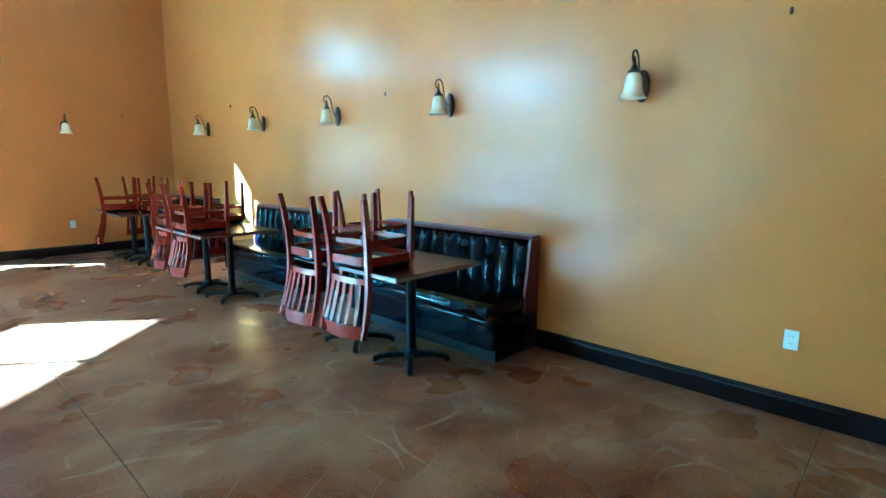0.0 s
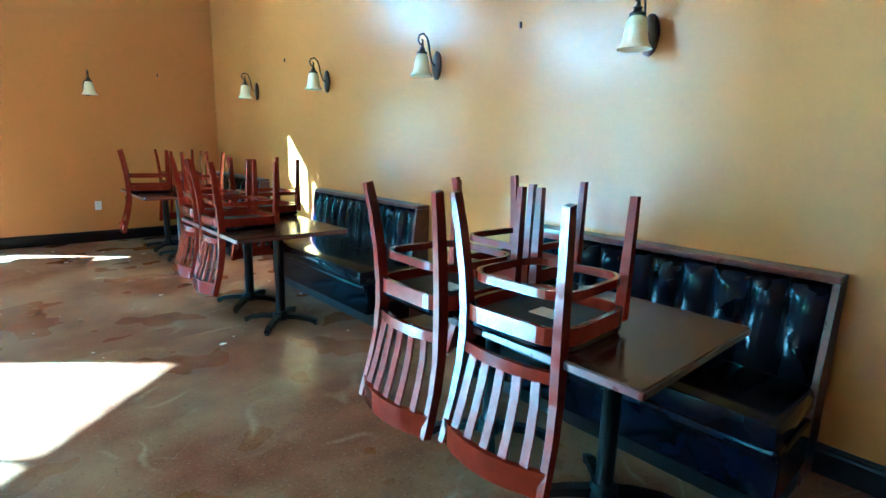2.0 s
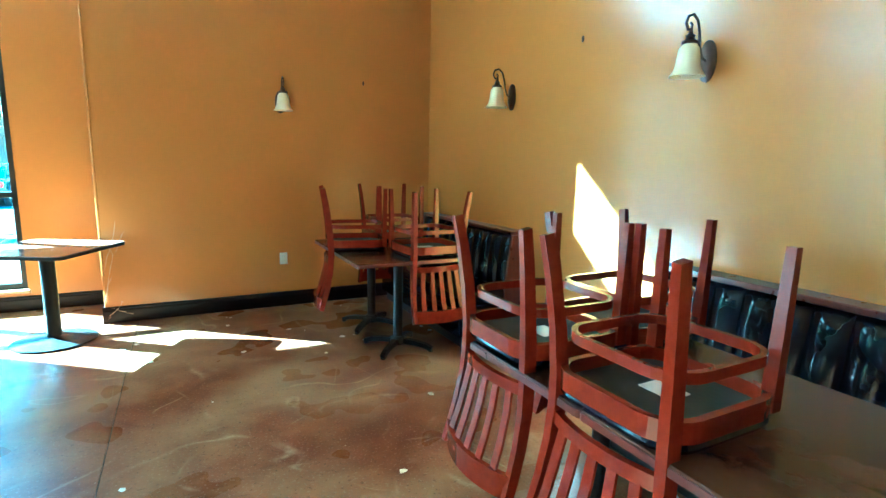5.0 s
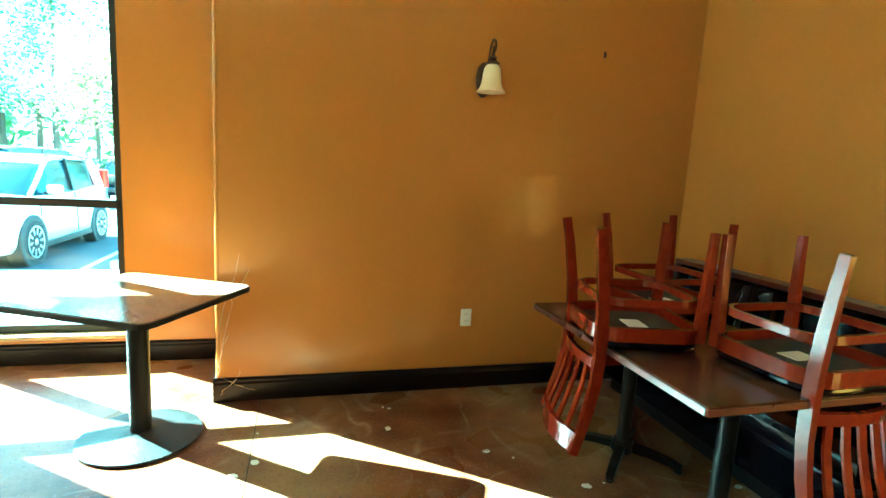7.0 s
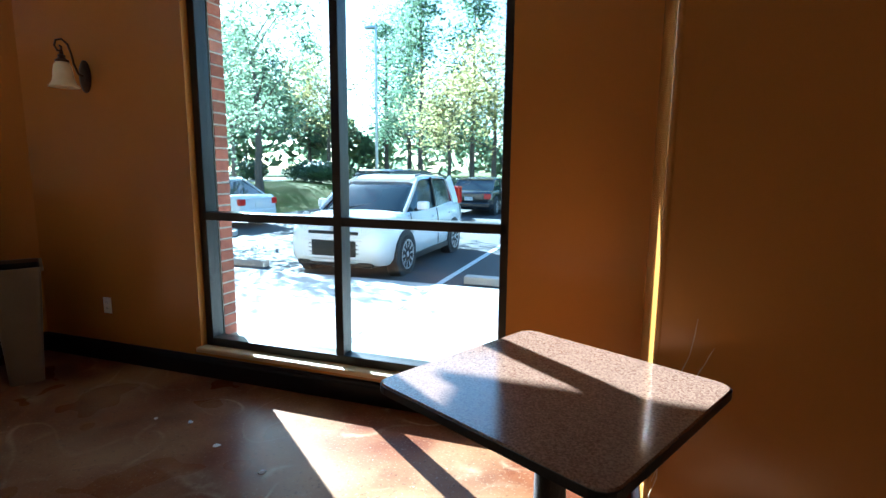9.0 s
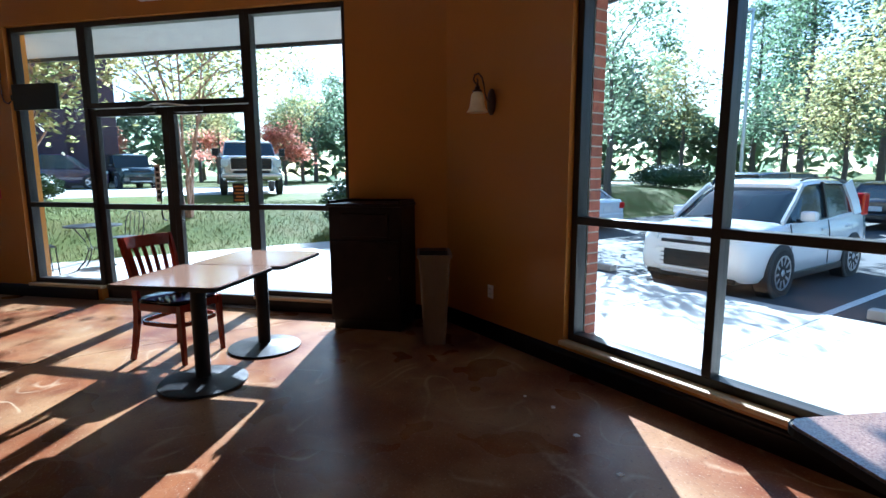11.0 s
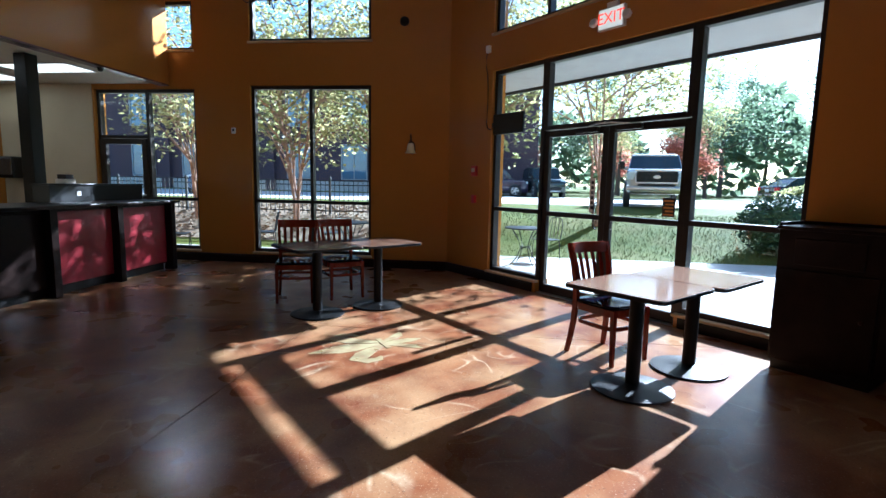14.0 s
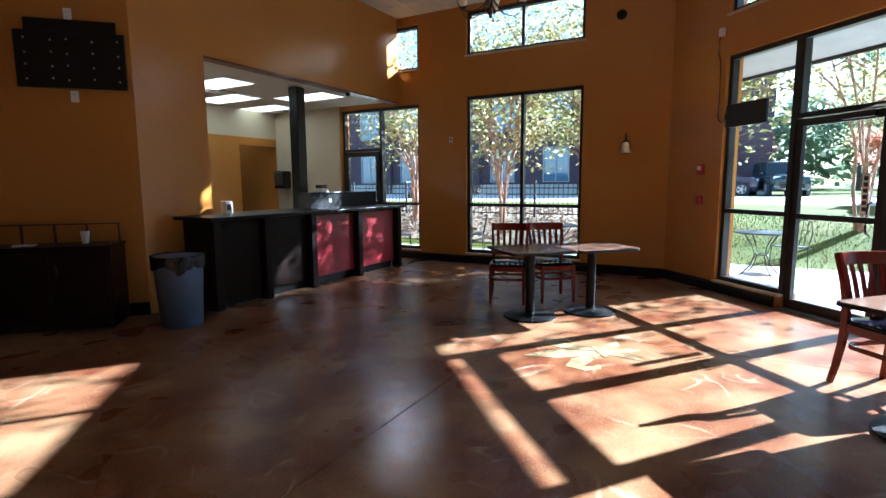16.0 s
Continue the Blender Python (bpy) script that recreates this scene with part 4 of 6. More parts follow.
def tapered(bm, hx0, hy0, hx1, hy1, z0, z1, r=0.03):
    a = [bm.verts.new((x, y, z0)) for x, y, _ in loop(hx0, hy0, r, 3)]
    b = [bm.verts.new((x, y, z1)) for x, y, _ in loop(hx1, hy1, r, 3)]
    bm.faces.new(a[::-1])
    for k in range(len(a)):
        j = (k + 1) % len(a)
        bm.faces.new([a[k], a[j], b[j], b[k]])
    return bm


bn = thing("slim_bin", "slim tan plastic waste bin standing beside the cabinet", "waste bin", pose(-2.66, 10.83, 0, 0, 0, 58))
part("body", tapered(bmesh.new(), 0.09, 0.17, 0.13, 0.21, 0.0, 0.74), M_BINTAN, bn)
part("rim", bm_sweep(bmesh.new(), loop(0.135, 0.215, 0.035, 3, 0.745), 0.016, 0.03, square=True, closed=True), M_BINTAN, bn)
part("inside", tapered(bmesh.new(), 0.08, 0.16, 0.125, 0.205, 0.03, 0.735), M_SLOT, bn, "dark inside")

# ---- wall display mount, console, blue bin ----
tv = thing("display_mount", "black wall-mounted display back plates dotted with screws", "display mount", along(TV0, TV1, 0.53, 0.003, 0.0))
part("back_plate", bm_box(bmesh.new(), -0.41, 0.41, 0.0, 0.03, 2.55, 3.13, 0.004), M_BLACK, tv)
part("front_plate", bm_box(bmesh.new(), -0.49, 0.49, 0.031, 0.07, 2.44, 3.00, 0.005), M_BLACK, tv)
for i in range(5):
    for j in range(4):
        x, z = -0.40 + 0.2 * i + 0.03 * ((i * 7 + j * 3) % 3 - 1), 2.52 + 0.13 * j + 0.015 * ((i + j) % 2)
        part("screw", bm_lathe(bmesh.new(), [(0.011, 0), (0.010, 0.004), (0.004, 0.006)], 8), M_STEEL, tv, "", Matrix.Translation((x, 0.07, z)) @ Matrix.Rotation(radians(-90), 4, "X"))

cs = thing("service_console", "long espresso wood service console with a low gallery rail", "console", along(TV0, TV1, 0.20, 0.0, 0.0))
part("body", bm_box(bmesh.new(), 0.0, 2.1, 0.03, 0.50, 0.06, 0.82, 0.006), M_DARKWOOD, cs)
part("plinth", bm_box(bmesh.new(), 0.02, 2.08, 0.04, 0.47, 0.0, 0.06), M_BLACK, cs)
part("top", bm_box(bmesh.new(), -0.015, 2.115, 0.03, 0.525, 0.821, 0.85, 0.006), M_DARKWOOD, cs)
for k in range(4):
    d = part("door", bm_box(bmesh.new(), 0.02 + 0.52 * k, 0.52 + 0.52 * k, 0.501, 0.519, 0.09, 0.79, 0.004), M_DARKWOOD, cs)
    part("pull", bm_box(bmesh.new(), 0.46 + 0.52 * k, 0.48 + 0.52 * k, 0.52, 0.535, 0.55, 0.66, 0.003), M_BRONZE, d)
part("rail", bm_sweep(bmesh.new(), [(0.0, 0.10, 1.045), (2.1, 0.10, 1.045)], 0.022, 0.016, square=True), M_CAP, cs)
for k in range(8):
    part("rail_post", bm_box(bmesh.new(), 0.01 + 0.297 * k - 0.01 * (k == 7), 0.03 + 0.297 * k - 0.01 * (k == 7), 0.09, 0.11, 0.849, 1.038), M_CAP, cs)
cup = thing("paper_cup", "white paper cup on the console", "cup", along(TV0, TV1, 0.50, 0.22, 0.85))
part("wall", bm_lathe(bmesh.new(), [(0.03, 0.0), (0.042, 0.12), (0.044, 0.125)], 16), M_PAPER, cup, smooth=True)
tray = thing("white_tray", "small white tray lying on the console", "tray", along(TV0, TV1, 0.98, 0.36, 0.85))
part("dish", bm_box(bmesh.new(), -0.09, 0.09, -0.05, 0.05, 0.0, 0.02, 0.008), M_PAPER, tray)

bb = thing("blue_bin", "round blue-grey plastic bin with a black liner, beside the counter", "waste bin", pose(-2.30, 3.02, 0))
part("body", bm_lathe(bmesh.new(), [(0.19, 0.0), (0.20, 0.02), (0.235, 0.70), (0.245, 0.71)], 28), M_BINBLUE, bb, smooth=True)
part("rim", bm_lathe(bmesh.new(), [(0.246, 0.68), (0.255, 0.69), (0.255, 0.725), (0.235, 0.73)], 28), M_BINBLUE, bb, smooth=True)
bm = bmesh.new()
rng = random.Random(5)
a = [bm.verts.new((0.257 * math.cos(k * math.tau / 40), 0.257 * math.sin(k * math.tau / 40), 0.57 + 0.05 * rng.random() + 0.03 * math.sin(k * 0.7))) for k in range(40)]
b = [bm.verts.new((0.262 * math.cos(k * math.tau / 40), 0.262 * math.sin(k * math.tau / 40), 0.735 + 0.012 * rng.random())) for k in range(40)]
c = [bm.verts.new((0.21 * math.cos(k * math.tau / 40), 0.21 * math.sin(k * math.tau / 40), 0.66)) for k in range(40)]
for p, q in ((a, b), (b, c)):
    for k in range(40):
        bm.faces.new([p[k], p[(k + 1) % 40], q[(k + 1) % 40], q[k]])
bm.faces.new(c)
part("liner", bm, M_LINER, bb, "crumpled black bin liner", smooth=True)

# ---- service counter and the room behind it ----
ct = thing("service_counter", "dark wood service counter with crimson front panels", "counter")
part("worktop", bm_box(bmesh.new(), -6.62, -2.74, 2.08, 2.98, 1.045, 1.085, 0.008), M_DARKWOOD, ct, "dark worn worktop")
part("body", bm_box(bmesh.new(), -6.50, -2.86, 2.14, 2.78, 0.10, 1.045), M_DARKWOOD, ct)
part("kick", bm_box(bmesh.new(), -6.48, -2.88, 2.2, 2.74, 0.0, 0.10), M_BLACK, ct, "scuffed black kick strip")
for x in (-6.54, -5.45, -4.42, -3.6, -2.87):
    part("pilaster", bm_box(bmesh.new(), x - 0.05, x + 0.05, 2.75, 2.90, 0.0, 1.045, 0.006), M_DARKWOOD, ct)
for x0, x1 in ((-6.48, -5.51), (-5.39, -4.48)):
    part("front_panel", bm_box(bmesh.new(), x0, x1, 2.781, 2.80, 0.12, 1.0, 0.004), M_REDPANEL, ct, "crimson front panel")
for x0, x1 in ((-4.36, -3.66), (-3.54, -2.93)):
    part("front_panel", bm_box(bmesh.new(), x0, x1, 2.781, 2.80, 0.12, 1.0, 0.004), M_DARKWOOD, ct)
sh = thing("till_shelf", "low black shelf unit standing on the counter", "shelf", pose(-5.76, 2.24, 1.085))
part("body", bm_box(bmesh.new(), -0.83, 0.83, -0.12, 0.12, 0.0, 0.22, 0.005), M_BLACK, sh)
part("lip", bm_box(bmesh.new(), -0.85, 0.85, -0.13, 0.14, 0.221, 0.24, 0.004), M_BLACK, sh)
part("tag", bm_box(bmesh.new(), 0.35, 0.42, 0.121, 0.125, 0.08, 0.14), M_PAPER, sh)
pr = thing("receipt_printer", "small grey and white till printer on the counter shelf", "printer", pose(-5.35, 2.2, 1.325))
part("body", bm_box(bmesh.new(), -0.08, 0.08, -0.08, 0.08, 0.0, 0.06, 0.008), M_PLATE, pr)
part("lid", bm_box(bmesh.new(), -0.07, 0.06, -0.07, 0.06, 0.061, 0.12, 0.008), M_BLACK, pr)
bx = thing("napkin_box", "white box standing on the counter", "box", pose(-3.36, 2.45, 1.085))
part("body", bm_box(bmesh.new(), -0.05, 0.05, -0.05, 0.05, 0.0, 0.16, 0.004), M_PAPER, bx)
part("slot", bm_box(bmesh.new(), -0.03, 0.03, 0.05, 0.052, 0.05, 0.12), M_SLOT, bx)
tagged(part("column", bm_box(bmesh.new(), -5.44, -5.26, 1.65, 1.83, 0.0, 3.0, 0.01), M_BLACK), "square black structural column behind the counter", "column")

wall("wall_kitchen", (-3.1, -1.0), (XF, -1.0), 0, 2.45, 0.12, M_WALL, [(3.33, 4.32, 0.0, 2.28)], -0.12)
tagged(part("wall_kitchen_upper", bm_box(bmesh.new(), XF, -3.1, -1.118, -1.002, 2.45, 3.02), M_CREAM), kind="structure")
wall("wall_kitchen_east", (-3.1, 2.15), (-3.1, YS), 0, 3.02, 0.12, M_CREAM, (), -0.12)
tagged(part("wall_kitchen_back", bm_box(bmesh.new(), XF, -3.1, YS, YS + 0.03, 0, 3.02), M_CREAM), kind="structure")
tagged(part("wall_kitchen_west", bm_box(bmesh.new(), XF, XF + 0.02, -0.99, 0.84, 0, 3.02), M_CREAM), kind="structure")
tagged(part("ceiling_kitchen", bm_box(bmesh.new(), XF, -2.95, YS, 2.15, 3.02, 3.08), M_CEIL), "lowered white tile ceiling over the counter room", "ceiling", kind="structure")
for x, y in ((-4.55, 0.8), (-5.55, -0.2), (-6.75, -0.55), (-6.9, -2.4), (-6.2, 1.2)):
    tr = thing("troffer", "lit fluorescent ceiling panel", "ceiling light", pose(x, y, 3.02), "fluorescent ceiling panels")
    part("frame", bm_sweep(bmesh.new(), loop(0.30, 0.60, 0.01, 1, -0.008), 0.03, 0.016, square=True, closed=True), M_GRID, tr)
    part("diffuser", bm_box(bmesh.new(), -0.285, 0.285, -0.585, 0.585, -0.010, -0.001), M_TROFFER, tr, "glowing white diffuser")
ev = thing("ceiling_vent", "grey air vent in the lowered ceiling", "vent", pose(-4.95, 0.3, 3.02))
for k in range(6):
    part("slat", bm_box(bmesh.new(), -0.25, 0.25, -0.14 + 0.05 * k, -0.11 + 0.05 * k, -0.02, -0.001), M_GRID, ev)
part("backing", bm_box(bmesh.new(), -0.28, 0.28, -0.17, 0.17, -0.006, -0.0005), M_SLOT, ev)
dp = thing("towel_dispenser", "steel and black paper towel dispenser on the cream wall", "dispenser", pose(XF + 0.024, -0.72, 1.55, 0, 0, -90))
part("body", bm_box(bmesh.new(), -0.16, 0.16, 0.0, 0.22, -0.18, 0.20, 0.03), M_BLACK, dp)
part("cover", bm_box(bmesh.new(), -0.13, 0.13, 0.221, 0.235, -0.12, 0.17, 0.01), M_STEEL, dp)
sm = thing("ceiling_camera", "small black dome camera under the header", "camera", pose(-6.05, 2.22, 2.975))
part("dome", bm_lathe(bmesh.new(), [(0.01, -0.055), (0.03, -0.045), (0.04, -0.02), (0.045, 0.0)], 14), M_BLACK, sm, smooth=True)

# ---- chandelier ----
ch = thing("chandelier", "bronze scroll-arm chandelier hung from the ceiling", "chandelier", pose(-5.0, 5.30, 3.41))
part("finial", bm_lathe(bmesh.new(), [(0.006, 0.0), (0.018, 0.02), (0.012, 0.04), (0.045, 0.075), (0.06, 0.11), (0.035, 0.15), (0.028, 0.30), (0.05, 0.36), (0.015, 0.42)], 18), M_BRONZE, ch, smooth=True)
part("stem", bm_lathe(bmesh.new(), [(0.009, 0.41), (0.009, 1.08)], 8), M_BRONZE, ch)
part("canopy", bm_lathe(bmesh.new(), [(0.02, 1.06), (0.06, 1.09), (0.065, 1.112)], 16), M_BRONZE, ch)
for k in range(6):
    a = k * math.tau / 6 + 0.3
    c, s = math.cos(a), math.sin(a)
    part("arm", bm_sweep(bmesh.new(), [(c * r, s * r, z) for r, z in ((0.04, 0.22), (0.10, 0.14), (0.20, 0.07), (0.32, 0.06), (0.41, 0.12), (0.43, 0.20), (0.39, 0.235), (0.36, 0.21))], 0.014), M_BRONZE, ch, smooth=True)
    part("cup", bm_lathe(bmesh.new(), [(0.01, 0.19), (0.045, 0.21), (0.05, 0.225)], 12, (c * 0.43, s * 0.43)), M_BRONZE, ch, smooth=True)
    part("shade", bm_lathe(bmesh.new(), [(0.03, 0.226), (0.05, 0.26), (0.058, 0.32), (0.078, 0.37)], 16, (c * 0.43, s * 0.43)), M_SHADE, ch, "cream glass shade", smooth=True)

# ---- litter on the floor ----
rng = random.Random(11)
for k in range(46):
    if k < 24:
        x, y = rng.uniform(-1.5, 3.4), rng.uniform(10.0, 11.1)
        if x > 1.0:
            y -= 0.75
    else:
        x, y = rng.uniform(1.2, 3.9), rng.uniform(4.6, 9.5)
    s = rng.uniform(0.006, 0.022)
    bm = bmesh.new()
    bmesh.ops.create_icosphere(bm, subdivisions=1, radius=s)
    for v in bm.verts:
        v.co = Vector((v.co.x * rng.uniform(0.7, 1.6), v.co.y * rng.uniform(0.6, 1.2), max(0.0, (v.co.z + s * 0.4) * 0.25)))
    tagged(part("plaster_crumb", bm, M_PAPER, m=pose(x, y, 0, 0, 0, rng.uniform(0, 360))), "pale crumb of plaster litter on the floor", "litter", "plaster crumbs")


# ---- cobweb on the wall corner ----
cw_ = thing("cobweb", "dusty cobweb strands hanging at the wall corner", "cobweb", pose(XB + 0.02, YB - 0.004, 0))
rng = random.Random(17)
for x0, z0, x1, z1 in ((0.12, 0.90, 0.0, 0.45), (0.16, 0.80, 0.09, 0.62), (0.07, 0.66, 0.01, 0.28), (0.05, 0.42, -0.02, 0.16), (0.13, 0.20, -0.01, 0.03), (0.20, 0.06, 0.02, 0.145)):
    pts = [(x0 + (x1 - x0) * k / 7 + rng.gauss(0, 0.006), -0.012 - 0.02 * math.sin(math.pi * k / 7), z0 + (z1 - z0) * k / 7) for k in range(8)]
    part("strand", bm_sweep(bmesh.new(), pts, 0.004, seg=5, taper=[0.3, 1.1, 0.5, 1.4, 0.6, 1.0, 0.5, 0.3]), M_SILL, cw_)


# ---- outside: ground, paving, street ----
def step(a, b, x):
    t = min(1.0, max(0.0, (x - a) / (b - a)))
    return t * t * (3 - 2 * t)


def height(x, y):
    d = -x - 10.3
    rise = 0.12 + 0.72 * step(0.0, 3.6, d) + 0.18 * step(3.6, 8.0, d)
    lot = step(14.6, 17.5, y) * step(-15.0, -11.5, x)
    if y > 11.5 and x > -10.2:
        rise = 0.0
    return -0.30 + rise * (1 - lot)


def grid_sheet(name, xs, ys, mat, lift=0.0):
    bm = bmesh.new()
    vs = [[bm.verts.new((x, y, height(x, y) + lift)) for y in ys] for x in xs]
    for i in range(len(xs) - 1):
        for j in range(len(ys) - 1):
            bm.faces.new([vs[i][j], vs[i + 1][j], vs[i + 1][j + 1], vs[i][j + 1]])
    return tagged(part(name, bm, mat, smooth=True), kind="structure")


steps = lambda a, b, n: [a + (b - a) * k / n for k in range(n + 1)]
xs = sorted({-1500.0, -500.0, -200.0, -100.0, *steps(-60, -20, 8), *steps(-20, -8, 40), *steps(-7, 20, 9), 60.0, 150.0, 500.0, 1500.0})
ys = sorted({-1500.0, -500.0, -200.0, -80.0, *steps(-40, 10, 20), *steps(10, 20, 25), *steps(24, 60, 8), 120.0, 300.0, 800.0, 1500.0})
tagged(grid_sheet("ground", xs, ys, M_GRASS), "dry green lawn and open ground", "ground")
tagged(grid_sheet("parking_lot", steps(-11.4, 40, 12), steps(17.6, 33, 8), M_ASPHALT, 0.006), "grey asphalt parking lot", "parking lot")
tagged(grid_sheet("parking_bay", steps(-10.1, 40, 12), steps(15.02, 17.6, 6), M_ASPHALT, 0.006), "grey asphalt parking bays", "parking lot")
tagged(grid_sheet("road_far", steps(-60, 60, 10), steps(38, 46, 2), M_CONCRETE, 0.008), "pale far road", "road")
tagged(grid_sheet("road_west", steps(-31, -18.6, 8), [-80, -40, -20, 0, 10, 14, 20, 36], M_CONCRETE, 0.008), "pale concrete street", "road")
tagged(grid_sheet("mulch_bed", steps(-16.5, -11.2, 16), steps(-8, 6.6, 10), M_MULCH, 0.008), "leaf-strewn mulch bed", "mulch")

pv = thing("pavement", "sunlit pale concrete pavement around the building", "pavement", kind="structure")
for k in range(12):
    x = -10.3 + k * 1.52
    for y0, y1 in ((11.53, 13.22), (13.23, 14.94)):
        part("slab", bm_box(bmesh.new(), x, x + 1.51, y0, y1, -0.45, -0.12, 0.004), M_CONCRETE, pv)
for x0, x1 in ((-10.3, -9.05), (-9.04, -7.70)):
    for k in range(11):
        y = -4.0 + k * 1.41
        part("slab", bm_box(bmesh.new(), x0, x1, y, y + 1.40, -0.45, -0.12, 0.004), M_CONCRETE, pv)
part("corner_slab", bm_prism(bmesh.new(), [(-7.69, 7.2), (-3.1, 11.525), (-7.69, 11.525)], -0.45, -0.121), M_CONCRETE, pv)
tagged(box("kerb", -10.3, 8, 14.95, 15.02, -0.45, -0.125, M_CONCRETE, bevel=0.02), "pale concrete kerb along the parking bays", "kerb", kind="structure")
for k in range(-2, 5):
    x = -1.45 - 2.72 * k
    if x > -10:
        tagged(box("bay_line", x - 0.05, x + 0.05, 15.2, 20.2, -0.296, -0.289, M_LINE), "white painted parking bay line", "road marking", "bay lines", kind="structure")
for x in (-0.2, -5.6):
    tagged(box("wheel_stop", x - 0.9, x + 0.9, 15.85, 16.02, -0.294, -0.17, M_CONCRETE, bevel=0.02), "concrete wheel stop in a parking bay", "wheel stop", "wheel stops")

bed = thing("tree_bed", "round mulch bed with a concrete edge in the parking lot", "tree bed", pose(-8.9, 18.9, -0.29))
part("edge", bm_sweep(bmesh.new(), [(0.75 * math.cos(k * math.tau / 28), 0.75 * math.sin(k * math.tau / 28), 0.06) for k in range(28)], 0.12, 0.13, square=True, closed=True), M_CONCRETE, bed)
part("mulch", bm_lathe(bmesh.new(), [(0.70, -0.02), (0.69, 0.06), (0.3, 0.11)], 28), M_MULCH, bed, smooth=True)

# canopy over the entrance
cp = thing("entrance_canopy", "white soffit canopy over the entrance", "canopy", along(*EN), kind="structure")
part("soffit", bm_box(bmesh.new(), -0.6, LE + 0.5, -1.42, -0.255, 3.05, 3.08), M_SOFFIT, cp)
part("fascia", bm_box(bmesh.new(), -0.6, LE + 0.5, -1.47, -1.421, 3.00, 3.34, 0.006), M_FRAME, cp)
part("roof", bm_box(bmesh.new(), -0.6, LE + 0.5, -1.42, -0.255, 3.28, 3.33), M_FRAME, cp)

cw = thing("north_canopy", "white soffit canopy over the north pavement", "canopy", along(*WN), kind="structure")
part("soffit", bm_box(bmesh.new(), -3.3, 4.0, -1.42, -0.285, 3.055, 3.085), M_SOFFIT, cw)
part("fascia", bm_box(bmesh.new(), -3.3, 4.0, -1.47, -1.421, 3.00, 3.34, 0.006), M_FRAME, cw)
part("roof", bm_box(bmesh.new(), -3.3, 4.0, -1.42, -0.285, 3.27, 3.32), M_FRAME, cw)

# bricks of the window reveal
bw = bpy.data.objects["wall_north_brick"]
bme = None
for k in range(36):
    z = 0.23 + 0.0762 * k
    ln = 0.20 if k % 2 else 0.105
    x1 = XB - 2.682
    if k < 2:
        bk = part("brick", bm_box(bmesh.new(), -ln, 0.0, -0.058, 0.058, 0.0, 0.065, 0.003), M_BRICK, bw)
        bme = bme or {}
        bme[k] = bk.data
    else:
        bk = new("brick", bme[k % 2])
        bk.parent = bw
    bk.matrix_basis = Matrix.Translation((x1 + 0.002, YW + 0.222, z))


# ---- trees and shrubs ----
def leaf_mesh(name, points, size, rng, mat, flat=0.5):
    n = len(points)
    vs, fs = [], []
    for i, p in enumerate(points):
        a = Vector((rng.gauss(0, 1), rng.gauss(0, 1), rng.gauss(0, flat))).normalized()
        b = a.cross(Vector((rng.gauss(0, 1), rng.gauss(0, 1), rng.gauss(0, 1)))).normalized()
        s = size * rng.uniform(0.6, 1.4)
        k = len(vs)
        vs += [p - a * s, p - b * s * 0.45, p + a * s, p + b * s * 0.45]
        fs.append((k, k + 1, k + 2, k + 3))
    me = bpy.data.meshes.new(name)
    me.from_pydata(vs, [], fs)
    me.materials.append(mat)
    return me


def make_tree(label, m, h, spread, bark, leafmat, seed, stems=1, trunk=0.14, leaves=3000, size=0.09, low=0.35, pine=False, fill=1.0):
    rng = random.Random(seed)
    t = thing("tree", label, "tree", m)
    tips = []
    base = bmesh.new()
    for s in range(stems):
        a = s * math.tau / stems + rng.uniform(-0.4, 0.4)
        lean = 0.0 if stems == 1 else spread * rng.uniform(0.25, 0.55)
        path = [Vector((0.05 * math.cos(a) * (stems > 1), 0.05 * math.sin(a) * (stems > 1), -0.15))]
        for k in range(1, 7):
            f = k / 6
            path.append(Vector((math.cos(a) * lean * f ** 1.45 + rng.gauss(0, 0.05), math.sin(a) * lean * f ** 1.45 + rng.gauss(0, 0.05), h * (0.9 if pine else 0.72) * f)))
        bm_sweep(base, path, trunk * 2 / stems ** 0.6, seg=8, up=(1, 0, 0), taper=[1.25, 1, 0.85, 0.7, 0.55, 0.4, 0.2])
        nb = 22 if pine else (12 if stems == 1 else 5)
        for b in range(nb):
            f = low + (1 - low) * (b + rng.random()) / nb
            i = min(5, int(f * 6))
            p0 = path[i].lerp(path[i + 1], f * 6 - i) if i < 6 else path[6]
            ba = rng.uniform(0, math.tau) if stems == 1 else a + rng.gauss(0, 1.0)
            reach = spread * ((1.15 - f) if pine else math.sqrt(max(0.1, 1 - (2 * (f - low) / (1.02 - low) - 0.85) ** 2 * 0.55))) * rng.uniform(0.6, 1.0)
            up = h * (0.02 if pine else rng.uniform(0.08, 0.22))
            p2 = p0 + Vector((math.cos(ba) * reach, math.sin(ba) * reach, up))
            mid = p0.lerp(p2, 0.5) + Vector((rng.gauss(0, 0.1), rng.gauss(0, 0.1), up * 0.25))
            part("limb", bm_sweep(bmesh.new(), [p0, mid, p2], trunk * 0.5, seg=5, taper=[1, 0.6, 0.15]), bark, t)
            for q in range(7):
                tips.append(p0.lerp(p2, rng.uniform(0.35, 1.08)) + Vector((rng.gauss(0, spread * 0.13), rng.gauss(0, spread * 0.13), rng.gauss(0.05 * h, 0.045 * h))))
    part("trunk", base, bark, t, smooth=True)
    pts = []
    r = spread * 0.17
    for k in range(int(leaves * fill)):
        c = rng.choice(tips)
        pts.append(c + Vector((rng.gauss(0, r), rng.gauss(0, r), rng.gauss(0, r * (0.45 if pine else 0.75)))))
    cr = new("crown", leaf_mesh("crown", pts, size, rng, leafmat))
    cr.parent = t
    return t


